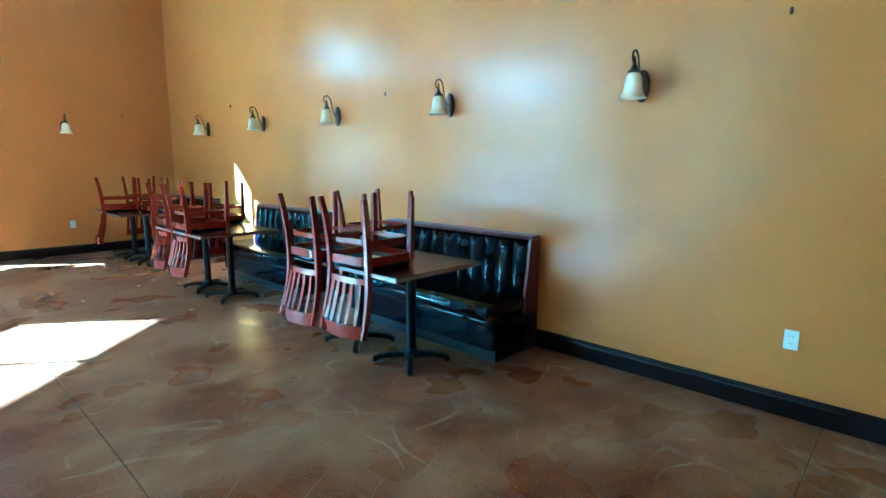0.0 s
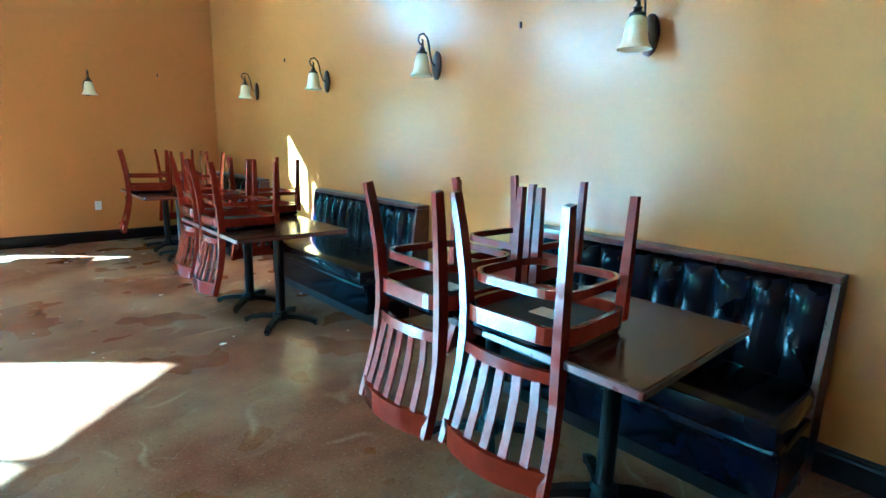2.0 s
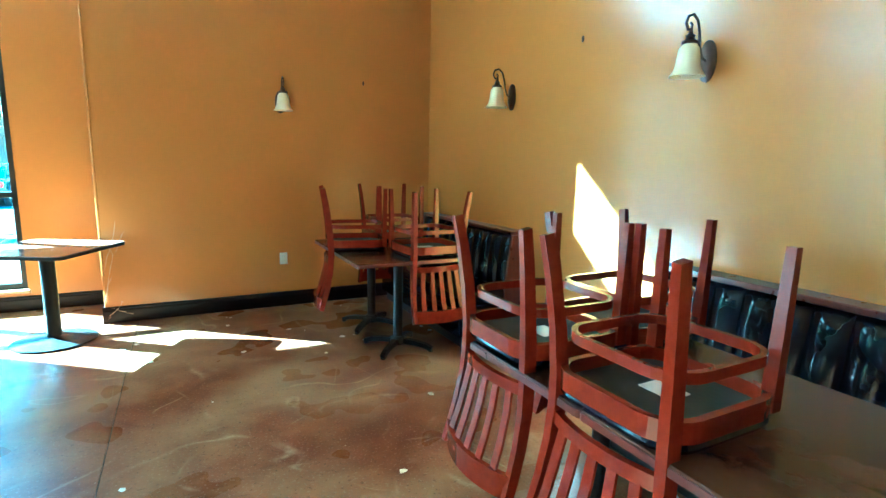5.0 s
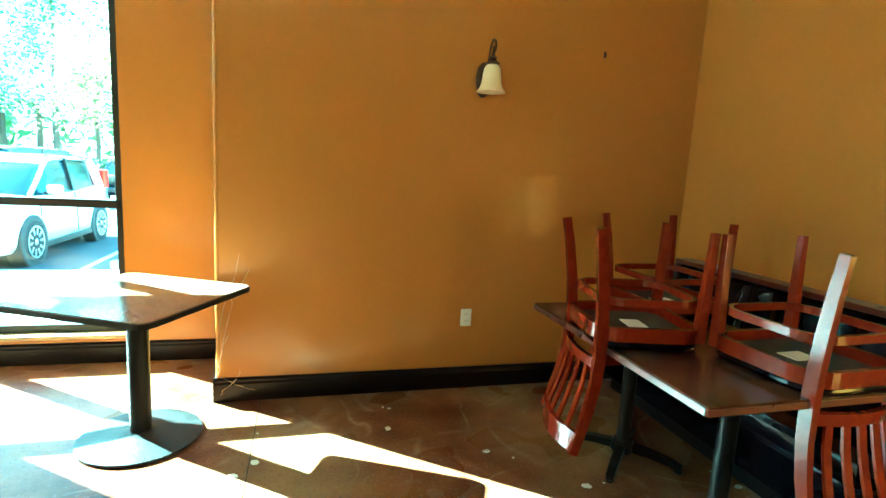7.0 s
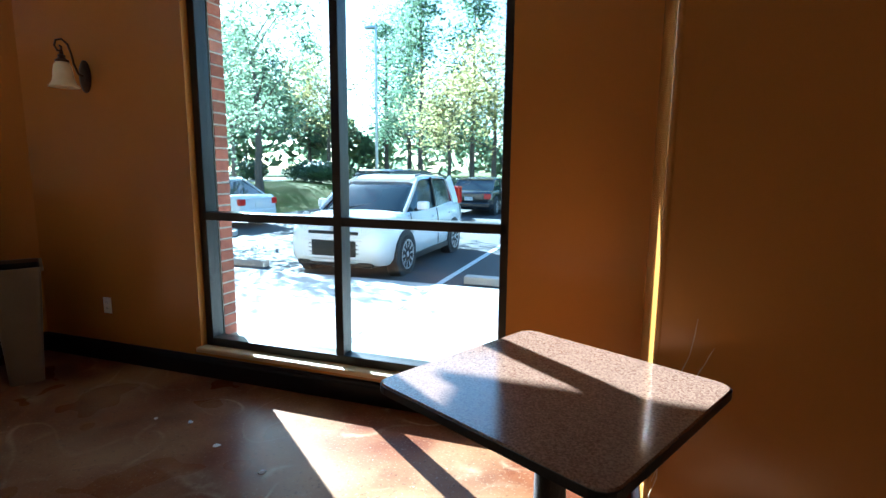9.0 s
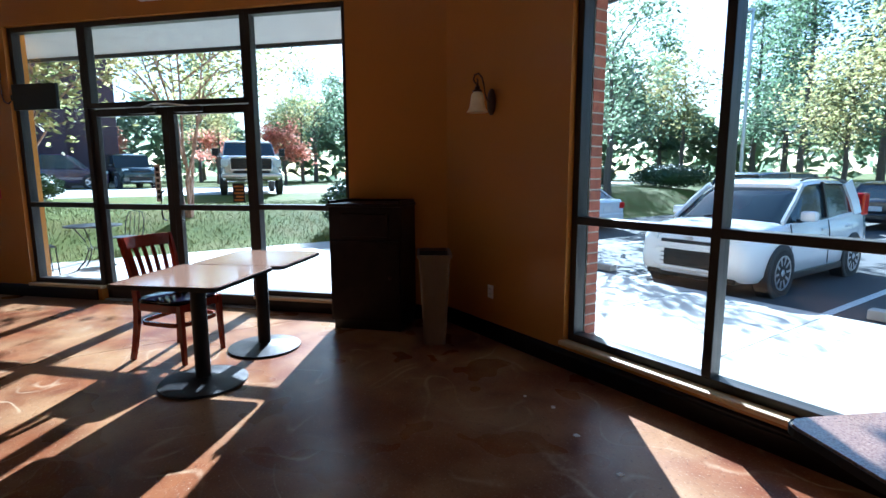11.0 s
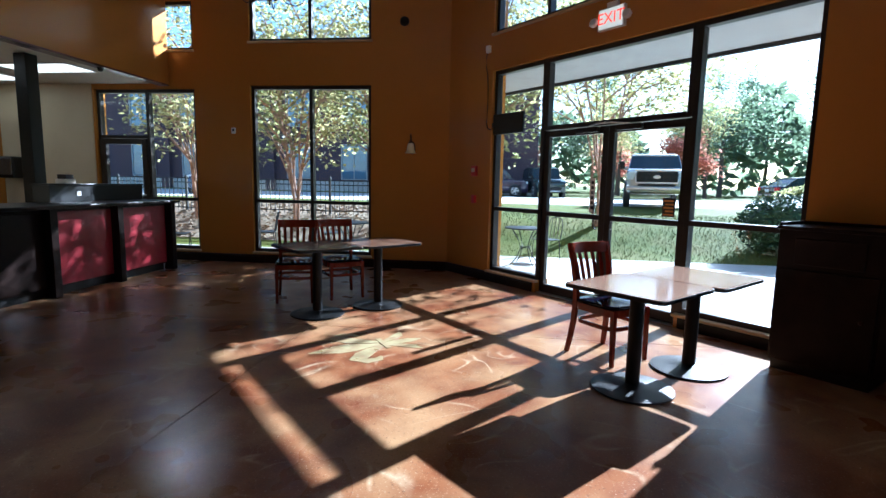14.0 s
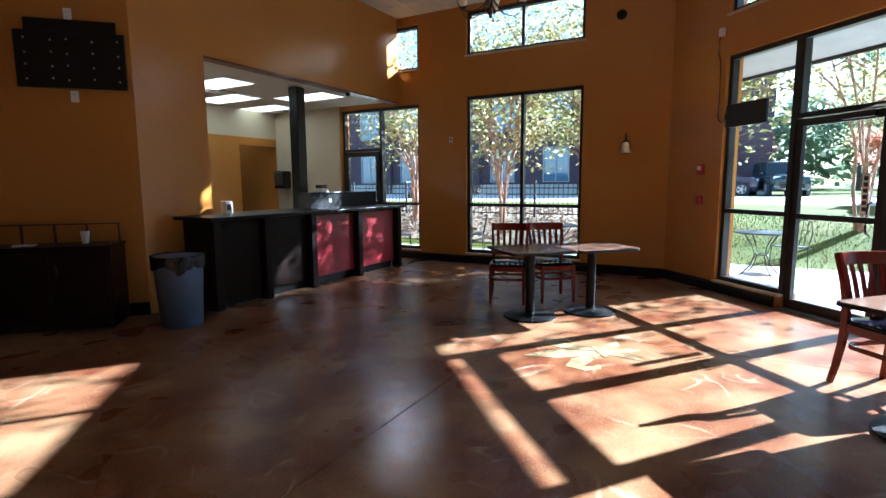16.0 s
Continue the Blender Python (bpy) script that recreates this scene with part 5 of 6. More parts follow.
def on(x, y, dz=0.0, rz=0.0, s=1.0):
    return Matrix.Translation((x, y, height(x, y) + dz)) @ Matrix.Rotation(radians(rz), 4, "Z") @ Matrix.Diagonal((s, s, s, 1))


make_tree("multi-stemmed crape myrtle with thinning yellow-green leaves beside the lawn", on(-12.9, 10.4), 7.2, 2.7, M_MYRTLE, M_LEAFY, 3, stems=6, trunk=0.10, leaves=6500, size=0.075, low=0.40)
my = make_tree("multi-stemmed crape myrtle with sparse yellow leaves in the mulch bed", on(-11.9, 2.6), 6.4, 1.9, M_MYRTLE, M_LEAFY, 8, stems=10, trunk=0.11, leaves=5600, size=0.07, low=0.32)
copy_thing(my, on(-11.8, 7.3, 0, 140, 1.05))
copy_thing(my, on(-12.3, 4.9, 0, 80, 1.0))
copy_thing(my, on(-12.6, -0.6, 0, 220, 1.0))
gr = make_tree("leafy green street tree at the edge of the parking lot", on(-13.5, 27), 9.0, 3.2, M_BARK, M_LEAF, 12, trunk=0.16, leaves=3900, size=0.11)
ye = make_tree("autumn tree with yellow-green leaves behind the parked cars", on(-5.6, 37), 9.5, 3.4, M_BARK, M_LEAFY, 21, trunk=0.16, leaves=4200, size=0.11)
pi = make_tree("tall dark pine beyond the parking lot", on(-13.5, 46), 15, 3.6, M_BARK, M_LEAFP, 33, trunk=0.2, leaves=4200, size=0.16, low=0.2, pine=True)
rd = make_tree("small red-leaved tree across the street", on(-36, 20.0), 4.6, 1.7, M_BARK, M_LEAFR, 41, trunk=0.1, leaves=2200, size=0.12)
for x, y, rz, s in ((-8.9, 18.9, 75, 0.60), (-22, 34, 40, 1.1), (-27, 41, 150, 1.2), (2.5, 42, 77, 1.1), (-36, 30, 200, 1.0), (-34, 36, 20, 1.15), (-46, 26, 260, 1.2), (-58, 18, 90, 1.1), (-42, 44, 310, 1.3), (-60, 36, 55, 1.3), (-50, -2, 10, 1.1), (-30, 27, 120, 0.8)):
    copy_thing(gr, on(x, y, 0, rz, s))
for x, y, rz, s in ((-1.8, 35, 60, 0.95), (1.2, 40, 200, 1.1), (-9.2, 40, 310, 0.9), (5.5, 39, 100, 1.1), (-24, 50, 30, 1.2), (-38, 22, 10, 0.8), (-43, 17, 80, 0.9), (-66, 28, 170, 1.2)):
    copy_thing(ye, on(x, y, 0, rz, s))
for x, y, rz, s in ((-10.5, 50, 30, 1.1), (-17, 52, 100, 1.0), (-6, 56, 200, 1.15), (-22, 58, 280, 1.1), (0, 58, 10, 1.2), (7, 55, 120, 1.1), (-30, 56, 70, 1.0), (-40, 58, 190, 1.1), (-52, 50, 240, 1.1), (-75, 40, 0, 1.1), (-80, 22, 50, 1.2)):
    copy_thing(pi, on(x, y, 0, rz, s))
for x, y, rz, s in ((-44, 17, 60, 1.0), (-62, 10, 100, 1.3)):
    copy_thing(rd, on(x, y, 0, rz, s))


rng = random.Random(123)
pts = []
for k in range(15000):
    a = radians(rng.uniform(-8, 128))
    r = rng.uniform(60, 74) + 6 * math.sin(a * 9)
    hh = (7.5 + 2.5 * math.sin(a * 23) + 1.5 * math.sin(a * 51 + 1)) * math.sqrt(rng.random())
    x, y = -r * math.sin(a), 8 + r * math.cos(a)
    pts.append(Vector((x, y, height(x, y) + hh)))
tagged(new("far_woods", leaf_mesh("far_woods", pts, 0.75, rng, M_LEAF, 0.8)), "hazy green far woods beyond the lots", "woods", kind="stuff")


def make_shrub(label, m, rx, ry, h, mat, seed, leaves=2600, size=0.05):
    rng = random.Random(seed)
    t = thing("shrub", label, "shrub", m)
    pts = []
    for k in range(leaves):
        u = Vector((rng.gauss(0, 1), rng.gauss(0, 1), rng.gauss(0, 1))).normalized()
        k2 = rng.uniform(0.72, 1.0) * (1 + 0.10 * math.sin(5 * u.x + seed) * math.cos(4 * u.y + 2 * u.z))
        pts.append(Vector((u.x * rx * k2, u.y * ry * k2, max(0.02, h * 0.5 + u.z * h * 0.52 * k2))))
    f = new("foliage", leaf_mesh("foliage", pts, size, rng, mat))
    f.parent = t
    bm = bmesh.new()
    bmesh.ops.create_icosphere(bm, subdivisions=3, radius=1)
    for v in bm.verts:
        k2 = 0.74 * (1 + 0.10 * math.sin(5 * v.co.x + seed) * math.cos(4 * v.co.y + 2 * v.co.z))
        v.co = Vector((v.co.x * rx * k2, v.co.y * ry * k2, max(0.0, h * 0.5 + v.co.z * h * 0.52 * k2)))
    part("inner_mass", bm, mat, t, smooth=True)
    for k in range(3):
        part("stem", bm_sweep(bmesh.new(), [(0.05 * k - 0.05, 0.03 * k, -0.1), (0.12 * k - 0.12, 0.05, h * 0.4)], 0.03, seg=5), M_BARK, t)
    return t


make_shrub("dense dark green clipped shrub on the lawn", on(-11.4, 14.3), 1.0, 1.1, 1.35, M_HEDGE, 4, 6500, 0.045)
make_shrub("low pale green shrub beside the street", on(-18.0, 18.2), 1.0, 1.0, 0.9, M_LEAFY, 6, 2500)
make_shrub("low green shrub beside the street", on(-17.6, 7.0), 0.7, 0.9, 0.8, M_HEDGE, 9, 2200)
hd = make_shrub("clipped green hedge block beyond the parking lot", on(-16, 35.5), 2.6, 0.8, 1.3, M_HEDGE, 14, 4200, 0.07)
for x, y in ((-21, 35.8), (-11, 35.2), (-26, 36.2), (-7.6, 36.5), (-2.5, 36.2), (2, 36), (-31, 36), (-36, 36)):
    copy_thing(hd, on(x, y, 0, 3 * x, 1.0))

bm_pts = random.Random(77)
vs, fs = [], []
for k in range(9000):
    x, y = bm_pts.uniform(-15.5, -10.35), bm_pts.uniform(6.8, 15.5)
    z = height(x, y)
    a = bm_pts.uniform(0, math.tau)
    dx, dy, hh = 0.008 * math.cos(a), 0.008 * math.sin(a), bm_pts.uniform(0.03, 0.08)
    i = len(vs)
    vs += [(x - dx, y - dy, z), (x + dx, y + dy, z), (x + bm_pts.gauss(0, 0.02), y + bm_pts.gauss(0, 0.02), z + hh)]
    fs.append((i, i + 1, i + 2))
me = bpy.data.meshes.new("grass_blades")
me.from_pydata(vs, [], fs)
me.materials.append(M_BLADE)
tagged(new("grass_blades", me), "tufts of dry green grass on the lawn", "grass", kind="stuff")
rng = random.Random(91)
pts = []
for k in range(5000):
    x, y = rng.uniform(-16.4, -11.2), rng.uniform(-8, 6.5)
    pts.append(Vector((x, y, height(x, y) + 0.02 + rng.random() * 0.03)))
tagged(new("fallen_leaves", leaf_mesh("fallen_leaves", pts, 0.06, rng, M_MULCH, 0.2)), "dry fallen leaves over the mulch", "leaves", kind="stuff")


# ---- fence, patio furniture, lamp post ----
fe = thing("fence", "black steel picket fence along the patio bed", "fence")
FX = -13.2
zb = height(FX, 0)
for z in (zb + 0.12, 1.32, 1.44):
    part("rail", bm_box(bmesh.new(), FX - 0.015, FX + 0.015, -8.0, 7.6, z - 0.015, z + 0.015), M_FENCE, fe)
pk = None
for k in range(113):
    y = -7.9 + k * 0.137
    if k % 16 == 0:
        part("post", bm_box(bmesh.new(), FX - 0.03, FX + 0.03, y - 0.03, y + 0.03, zb - 0.1, 1.52, 0.004), M_FENCE, fe)
    elif pk is None:
        pk = part("picket", bm_box(bmesh.new(), FX - 0.008, FX + 0.008, -0.008, 0.008, zb + 0.03, 1.44), M_FENCE, fe)
        pk.matrix_basis = Matrix.Translation((0, y, 0))
    else:
        o = new("picket", pk.data)
        o.parent = fe
        o.matrix_basis = Matrix.Translation((0, y, 0))


def make_bistro_table(m):
    t = thing("patio_table", "black wrought iron mesh patio table", "table", m, "patio tables")
    part("top", bm_lathe(bmesh.new(), [(0.40, 0.70), (0.41, 0.705), (0.41, 0.72), (0.39, 0.725)], 28), M_FENCE, t)
    for k in range(4):
        a = k * math.tau / 4 + 0.5
        c, s = math.cos(a), math.sin(a)
        part("leg", bm_sweep(bmesh.new(), [(c * r, s * r, z) for r, z in ((0.30, 0.70), (0.16, 0.50), (0.10, 0.32), (0.18, 0.14), (0.32, 0.0))], 0.022, seg=6), M_FENCE, t, smooth=True)
    part("ring", bm_sweep(bmesh.new(), [(0.11 * math.cos(k * math.tau / 16), 0.11 * math.sin(k * math.tau / 16), 0.34) for k in range(16)], 0.014, seg=5, closed=True), M_FENCE, t)
    return t


def make_bistro_chair(m):
    t = thing("patio_chair", "black wrought iron patio chair", "chair", m, "patio chairs")
    part("seat", bm_prism(bmesh.new(), [p[:2] for p in loop(0.21, 0.20, 0.08, 4)], 0.43, 0.445), M_FENCE, t)
    part("back_hoop", bm_sweep(bmesh.new(), [(-0.20, -0.19, 0.44), (-0.21, -0.24, 0.70), (-0.15, -0.27, 0.86), (0, -0.28, 0.90), (0.15, -0.27, 0.86), (0.21, -0.24, 0.70), (0.20, -0.19, 0.44)], 0.018, seg=6), M_FENCE, t, smooth=True)
    for k in range(3):
        part("back_bar", bm_sweep(bmesh.new(), [(-0.1 + 0.1 * k, -0.19, 0.44), (-0.1 + 0.1 * k, -0.265, 0.87)], 0.012, seg=5), M_FENCE, t)
    for x, y in ((-0.19, -0.18), (0.19, -0.18), (-0.19, 0.18), (0.19, 0.18)):
        part("leg", bm_sweep(bmesh.new(), [(x, y, 0.435), (x * 1.1, y * 1.1, 0.0)], 0.018, seg=6), M_FENCE, t)
    return t


pt = make_bistro_table(pose(-9.25, 8.45, -0.12))
for x, y in ((-9.3, 4.9), (-9.1, 2.2)):
    copy_thing(pt, pose(x, y, -0.12, 0, 0, 20 * y))
pc = make_bistro_chair(pose(-9.05, 7.72, -0.12, 0, 0, 15))
for x, y, rz in ((-9.85, 8.9, -140), (-9.9, 4.3, -60), (-8.75, 5.6, 140), (-9.6, 2.9, 200), (-8.7, 1.5, 30), (-9.9, 1.7, -60)):
    copy_thing(pc, pose(x, y, -0.12, 0, 0, rz))
lp = thing("lamp_post", "grey steel parking lot lamp post", "lamp post", on(-11.3, 33.8))
part("pole", bm_lathe(bmesh.new(), [(0.09, 0.0), (0.06, 9.0)], 12), M_STEEL, lp, smooth=True)
part("footing", bm_lathe(bmesh.new(), [(0.22, -0.1), (0.22, 0.55), (0.20, 0.58)], 16), M_CONCRETE, lp)
part("lamp_head", bm_box(bmesh.new(), -0.6, 0.05, -0.14, 0.14, 8.95, 9.08, 0.02), M_STEEL, lp)


# ---- vehicles ----
def loft(bm, stations):
    rings = [[bm.verts.new(p) for p in s] for s in stations]
    n = len(rings[0])
    for a, b in zip(rings, rings[1:]):
        for k in range(n):
            bm.faces.new([a[k], a[(k + 1) % n], b[(k + 1) % n], b[k]])
    bm.faces.new(rings[0][::-1]), bm.faces.new(rings[-1])
    return bm


def make_car(name, label, m, paint, L, W, H, hood, belt, cabin, wheel=0.33, clear=0.20, boxy=False):
    """Nose towards +x. cabin: x of windscreen foot, roof front, roof back, rear foot."""
    c = thing(name, label, "car", m)
    h2, w = L / 2, W / 2
    def ring(x, z0, z1, k):
        return [(x, -w * k * 0.93, z0), (x, -w * k, z0 + 0.10), (x, -w * k, (z0 + z1) / 2 + 0.05), (x, -w * k * 0.97, z1 - 0.05), (x, -w * k * 0.88, z1),
                (x, w * k * 0.88, z1), (x, w * k * 0.97, z1 - 0.05), (x, w * k, (z0 + z1) / 2 + 0.05), (x, w * k, z0 + 0.10), (x, w * k * 0.93, z0)]
    a, b, d, e = cabin
    st = [ring(-h2, clear + 0.18, belt - 0.10, 0.86), ring(-h2 + 0.10, clear + 0.05, belt - 0.02, 0.94), ring(-h2 + 0.45, clear, belt, 0.99), ring(0.0, clear, belt, 1.0), ring(a, clear, belt - 0.02, 1.0),
          ring(h2 - 0.55, clear, hood, 0.98), ring(h2 - 0.18, clear + 0.02, hood - 0.06, 0.93), ring(h2 - 0.03, clear + 0.08, hood - 0.18, 0.86), ring(h2, clear + 0.18, hood - 0.32, 0.78)]
    body = part("body", loft(bmesh.new(), st), paint, c, smooth=True)
    t = 0.80 if not boxy else 0.86
    def cab(x, z, k):
        return [(x, -w * 0.90, belt - 0.03), (x, -w * k, z), (x, w * k, z), (x, w * 0.90, belt - 0.03)]
    part("windows", loft(bmesh.new(), [cab(e, belt - 0.02, 0.88), cab(d, H - 0.10, t), cab((b + d) / 2, H - 0.06, t), cab(b, H - 0.09, t), cab(a, belt - 0.02, 0.88)]), M_CARGLASS, c, "dark tinted windows")
    part("roof", loft(bmesh.new(), [[(x, -w * t * 1.01, z - 0.05), (x, -w * t * 0.9, z), (x, w * t * 0.9, z), (x, w * t * 1.01, z - 0.05)] for x, z in ((d - 0.04, H - 0.08), (d + 0.25, H - 0.02), ((b + d) / 2, H), (b - 0.2, H - 0.02), (b + 0.04, H - 0.07))]), paint, c, smooth=True)
    for s in (-1, 1):
        mid = (b + d) / 2 + 0.1
        for x0, z0, x1, z1 in ((a, belt - 0.03, b, H - 0.09), (mid, belt - 0.03, mid - 0.03, H - 0.07), (e, belt - 0.03, d, H - 0.10)):
            part("pillar", bm_sweep(bmesh.new(), [(x0, s * w * 0.905, z0), (x1, s * w * t * 1.008, z1)], 0.07, 0.03, square=True, up=(0, 1, 0)), paint, c)
        part("mirror", bm_box(bmesh.new(), a - 0.32, a - 0.18, s * w * 1.02 - 0.09, s * w * 1.02 + 0.09, belt - 0.01, belt + 0.12, 0.03), paint, c, smooth=True)
        part("headlamp", bm_box(bmesh.new(), h2 - 0.36, h2 - 0.045, s * w * 0.72 - 0.16, s * w * 0.72 + 0.14, hood - 0.24, hood - 0.10, 0.03), M_LAMP, c, "clear headlamp")
        part("fog_lamp", bm_lathe(bmesh.new(), [(0.075, 0.0), (0.075, 0.04), (0.05, 0.055)], 14), M_LAMP, c, "", Matrix.Translation((h2 - 0.075, s * w * 0.70, clear + 0.27)) @ Matrix.Rotation(radians(90), 4, "Y"))
        part("tail_lamp", bm_box(bmesh.new(), -h2 - 0.012, -h2 + 0.18, s * w * 0.78 - 0.14, s * w * 0.78 + 0.12, belt - 0.30, belt - 0.10, 0.03), M_TAIL, c, "red tail lamp")
        part("sill", bm_box(bmesh.new(), -h2 + 0.9, h2 - 1.0, s * w - 0.03, s * w + 0.012, clear - 0.02, clear + 0.12, 0.01), M_BLACK, c)
        for x in (h2 - 0.80, -h2 + 0.78):
            part("wheel_arch", bm_lathe(bmesh.new(), [(wheel + 0.075, 0.0), (wheel + 0.075, 0.16), (wheel + 0.06, 0.175)], 24), M_SLOT, c, "", Matrix.Translation((x, s * (w - 0.16), wheel)) @ Matrix.Rotation(radians(-90 * s), 4, "X"))
            wm = Matrix.Translation((x, s * (w - 0.145), wheel)) @ Matrix.Rotation(radians(-90 * s), 4, "X")
            wh = part("wheel", bm_lathe(bmesh.new(), [(wheel * 0.66, -0.04), (wheel * 0.96, -0.04), (wheel, 0.0), (wheel, 0.13), (wheel * 0.95, 0.175), (wheel * 0.70, 0.18)], 28), M_TYRE, c, "", wm, smooth=True)
            rim = part("rim", bm_lathe(bmesh.new(), [(wheel * 0.70, 0.165), (wheel * 0.70, 0.186), (wheel * 0.63, 0.188), (wheel * 0.60, 0.16)], 24), M_RIM, wh)
            bm = bmesh.new()
            for k in range(5):
                q = k * math.tau / 5
                bm_sweep(bm, [(0, 0, 0.18), (wheel * 0.66 * math.cos(q), wheel * 0.66 * math.sin(q), 0.185)], 0.06, 0.02, square=True)
            part("spokes", bm, M_RIM, wh)
    part("grille", bm_box(bmesh.new(), h2 - 0.10, h2 + 0.008, -w * 0.50, w * 0.50, hood - 0.28, hood - 0.19, 0.02), M_BLACK, c)
    part("intake", bm_box(bmesh.new(), h2 - 0.20, h2 + 0.012, -w * 0.60, w * 0.60, clear + 0.16, clear + 0.36, 0.03), M_BLACK, c)
    part("skid_trim", bm_box(bmesh.new(), h2 - 0.20, h2 + 0.02, -w * 0.52, w * 0.52, clear + 0.09, clear + 0.145, 0.015), M_RIM, c)
    part("plate", bm_box(bmesh.new(), -h2 - 0.012, -h2 + 0.10, -0.16, 0.16, belt - 0.36, belt - 0.22, 0.005), M_PLATE, c)
    part("rear_bumper", bm_box(bmesh.new(), -h2 - 0.03, -h2 + 0.2, -w * 0.88, w * 0.88, clear + 0.12, clear + 0.32, 0.04), paint, c)
    for s in (-1, 1):
        part("door_handle", bm_box(bmesh.new(), -0.15, 0.05, s * w + 0.002 * s - 0.012, s * w + 0.002 * s + 0.014, belt - 0.17, belt - 0.13, 0.008), paint, c)
    return c


def make_hatchback(m):
    """A tall rounded compact car, nose towards +x."""
    c = thing("hatchback_car", "white boxy compact car parked nose-in at the kerb", "car", m)
    def ring(x, z0, z1, w):
        h = z1 - z0
        half = [(w * 0.90, z0), (w * 0.985, z0 + 0.10), (w, z0 + 0.36 * h), (w * 0.995, z0 + 0.62 * h), (w * 0.965, z1 - 0.09), (w * 0.90, z1 - 0.025), (w * 0.78, z1), (w * 0.40, z1 + 0.018)]
        return [(x, -y, z) for y, z in half] + [(x, y, z) for y, z in half[::-1]]
    st = [(-2.06, 0.46, 0.86, 0.72), (-2.03, 0.34, 0.98, 0.80), (-1.95, 0.27, 1.05, 0.86), (-1.70, 0.24, 1.08, 0.89), (-1.28, 0.22, 1.08, 0.905), (-0.70, 0.21, 1.06, 0.89), (0.0, 0.21, 1.04, 0.885), (0.70, 0.21, 1.02, 0.89),
          (1.02, 0.21, 1.01, 0.895), (1.30, 0.22, 0.99, 0.90), (1.58, 0.22, 0.955, 0.885), (1.80, 0.22, 0.915, 0.855), (1.95, 0.23, 0.86, 0.81), (2.03, 0.27, 0.79, 0.755), (2.065, 0.34, 0.72, 0.70)]
    part("body", loft(bmesh.new(), [ring(*q) for q in st]), M_WHITECAR, c, smooth=True)
    def cab(x, zb, z, wb, wt):
        return [(x, -wb, zb), (x, -(wb * 0.35 + wt * 0.65), zb + 0.7 * (z - zb)), (x, -wt, z - 0.04), (x, -wt * 0.8, z), (x, wt * 0.8, z), (x, wt, z - 0.04), (x, wb * 0.35 + wt * 0.65, zb + 0.7 * (z - zb)), (x, wb, zb)]
    part("windows", loft(bmesh.new(), [cab(-1.96, 1.0, 1.05, 0.74, 0.70), cab(-1.72, 1.02, 1.44, 0.79, 0.66), cab(-1.2, 1.02, 1.54, 0.81, 0.67), cab(-0.4, 1.0, 1.565, 0.82, 0.68), cab(0.25, 0.99, 1.54, 0.82, 0.67),
                                       cab(0.62, 0.98, 1.34, 0.815, 0.70), cab(1.10, 0.96, 1.03, 0.79, 0.75)]), M_CARGLASS, c, "dark tinted windows", smooth=True)
    roof = [(-1.80, 1.47, 0.66), (-1.60, 1.545, 0.68), (-1.1, 1.60, 0.695), (-0.4, 1.615, 0.70), (0.10, 1.595, 0.69), (0.36, 1.535, 0.67)]
    part("roof", loft(bmesh.new(), [[(x, -w, z - 0.07), (x, -w * 0.95, z - 0.03), (x, -w * 0.7, z), (x, w * 0.7, z), (x, w * 0.95, z - 0.03), (x, w, z - 0.07)] for x, z, w in roof]), M_WHITECAR, c, smooth=True)
    for s in (-1, 1):
        for path, w in (([(1.12, s * 0.795, 1.0), (0.72, s * 0.755, 1.27), (0.32, s * 0.69, 1.52)], 0.075), ([(-0.28, s * 0.835, 1.02), (-0.32, s * 0.78, 1.25), (-0.36, s * 0.70, 1.56)], 0.07), ([(-1.52, s * 0.84, 1.03), (-1.50, s * 0.775, 1.27), (-1.42, s * 0.69, 1.55)], 0.30)):
            part("pillar", bm_sweep(bmesh.new(), path, w, 0.035, square=True, up=(0, 1, 0)), M_WHITECAR if w != 0.07 else M_BLACK, c, smooth=True)
        part("roof_rail", bm_sweep(bmesh.new(), [(-1.55, s * 0.63, 1.56), (-0.9, s * 0.645, 1.632), (0.0, s * 0.635, 1.625), (0.2, s * 0.62, 1.59)], 0.03, 0.025, square=True), M_BLACK, c)
        mi = part("mirror", bm_box(bmesh.new(), 0.62, 0.79, s * 0.97 - 0.10, s * 0.97 + 0.10, 1.02, 1.17, 0.04), M_WHITECAR, c, smooth=True)
        part("mirror_foot", bm_box(bmesh.new(), 0.68, 0.76, s * 0.86 - 0.04, s * 0.86 + 0.04, 1.0, 1.05, 0.01), M_BLACK, mi)
        part("headlamp", bm_sweep(bmesh.new(), [(1.62, s * 0.80, 0.885), (1.84, s * 0.735, 0.855), (1.985, s * 0.62, 0.805), (2.04, s * 0.48, 0.775)], 0.09, 0.11, square=True, taper=[0.4, 1.0, 1.15, 0.8]), M_LAMP, c, "clear swept-back headlamp", smooth=True)
        fog = part("fog_lamp", bm_lathe(bmesh.new(), [(0.115, -0.05), (0.115, 0.0), (0.085, 0.02), (0.075, 0.01)], 20), M_BLACK, c, "round fog lamp", Matrix.Translation((1.965, s * 0.665, 0.46)) @ Matrix.Rotation(radians(s * 28), 4, "Z") @ Matrix.Rotation(radians(90), 4, "Y"))
        part("lens", bm_lathe(bmesh.new(), [(0.072, 0.0), (0.055, 0.022), (0.02, 0.03)], 16), M_LAMP, fog)
        part("tail_lamp", bm_box(bmesh.new(), -2.03, -1.80, s * 0.77 - 0.07, s * 0.77 + 0.075, 0.98, 1.36, 0.03), M_TAIL, c, "red tail lamp")
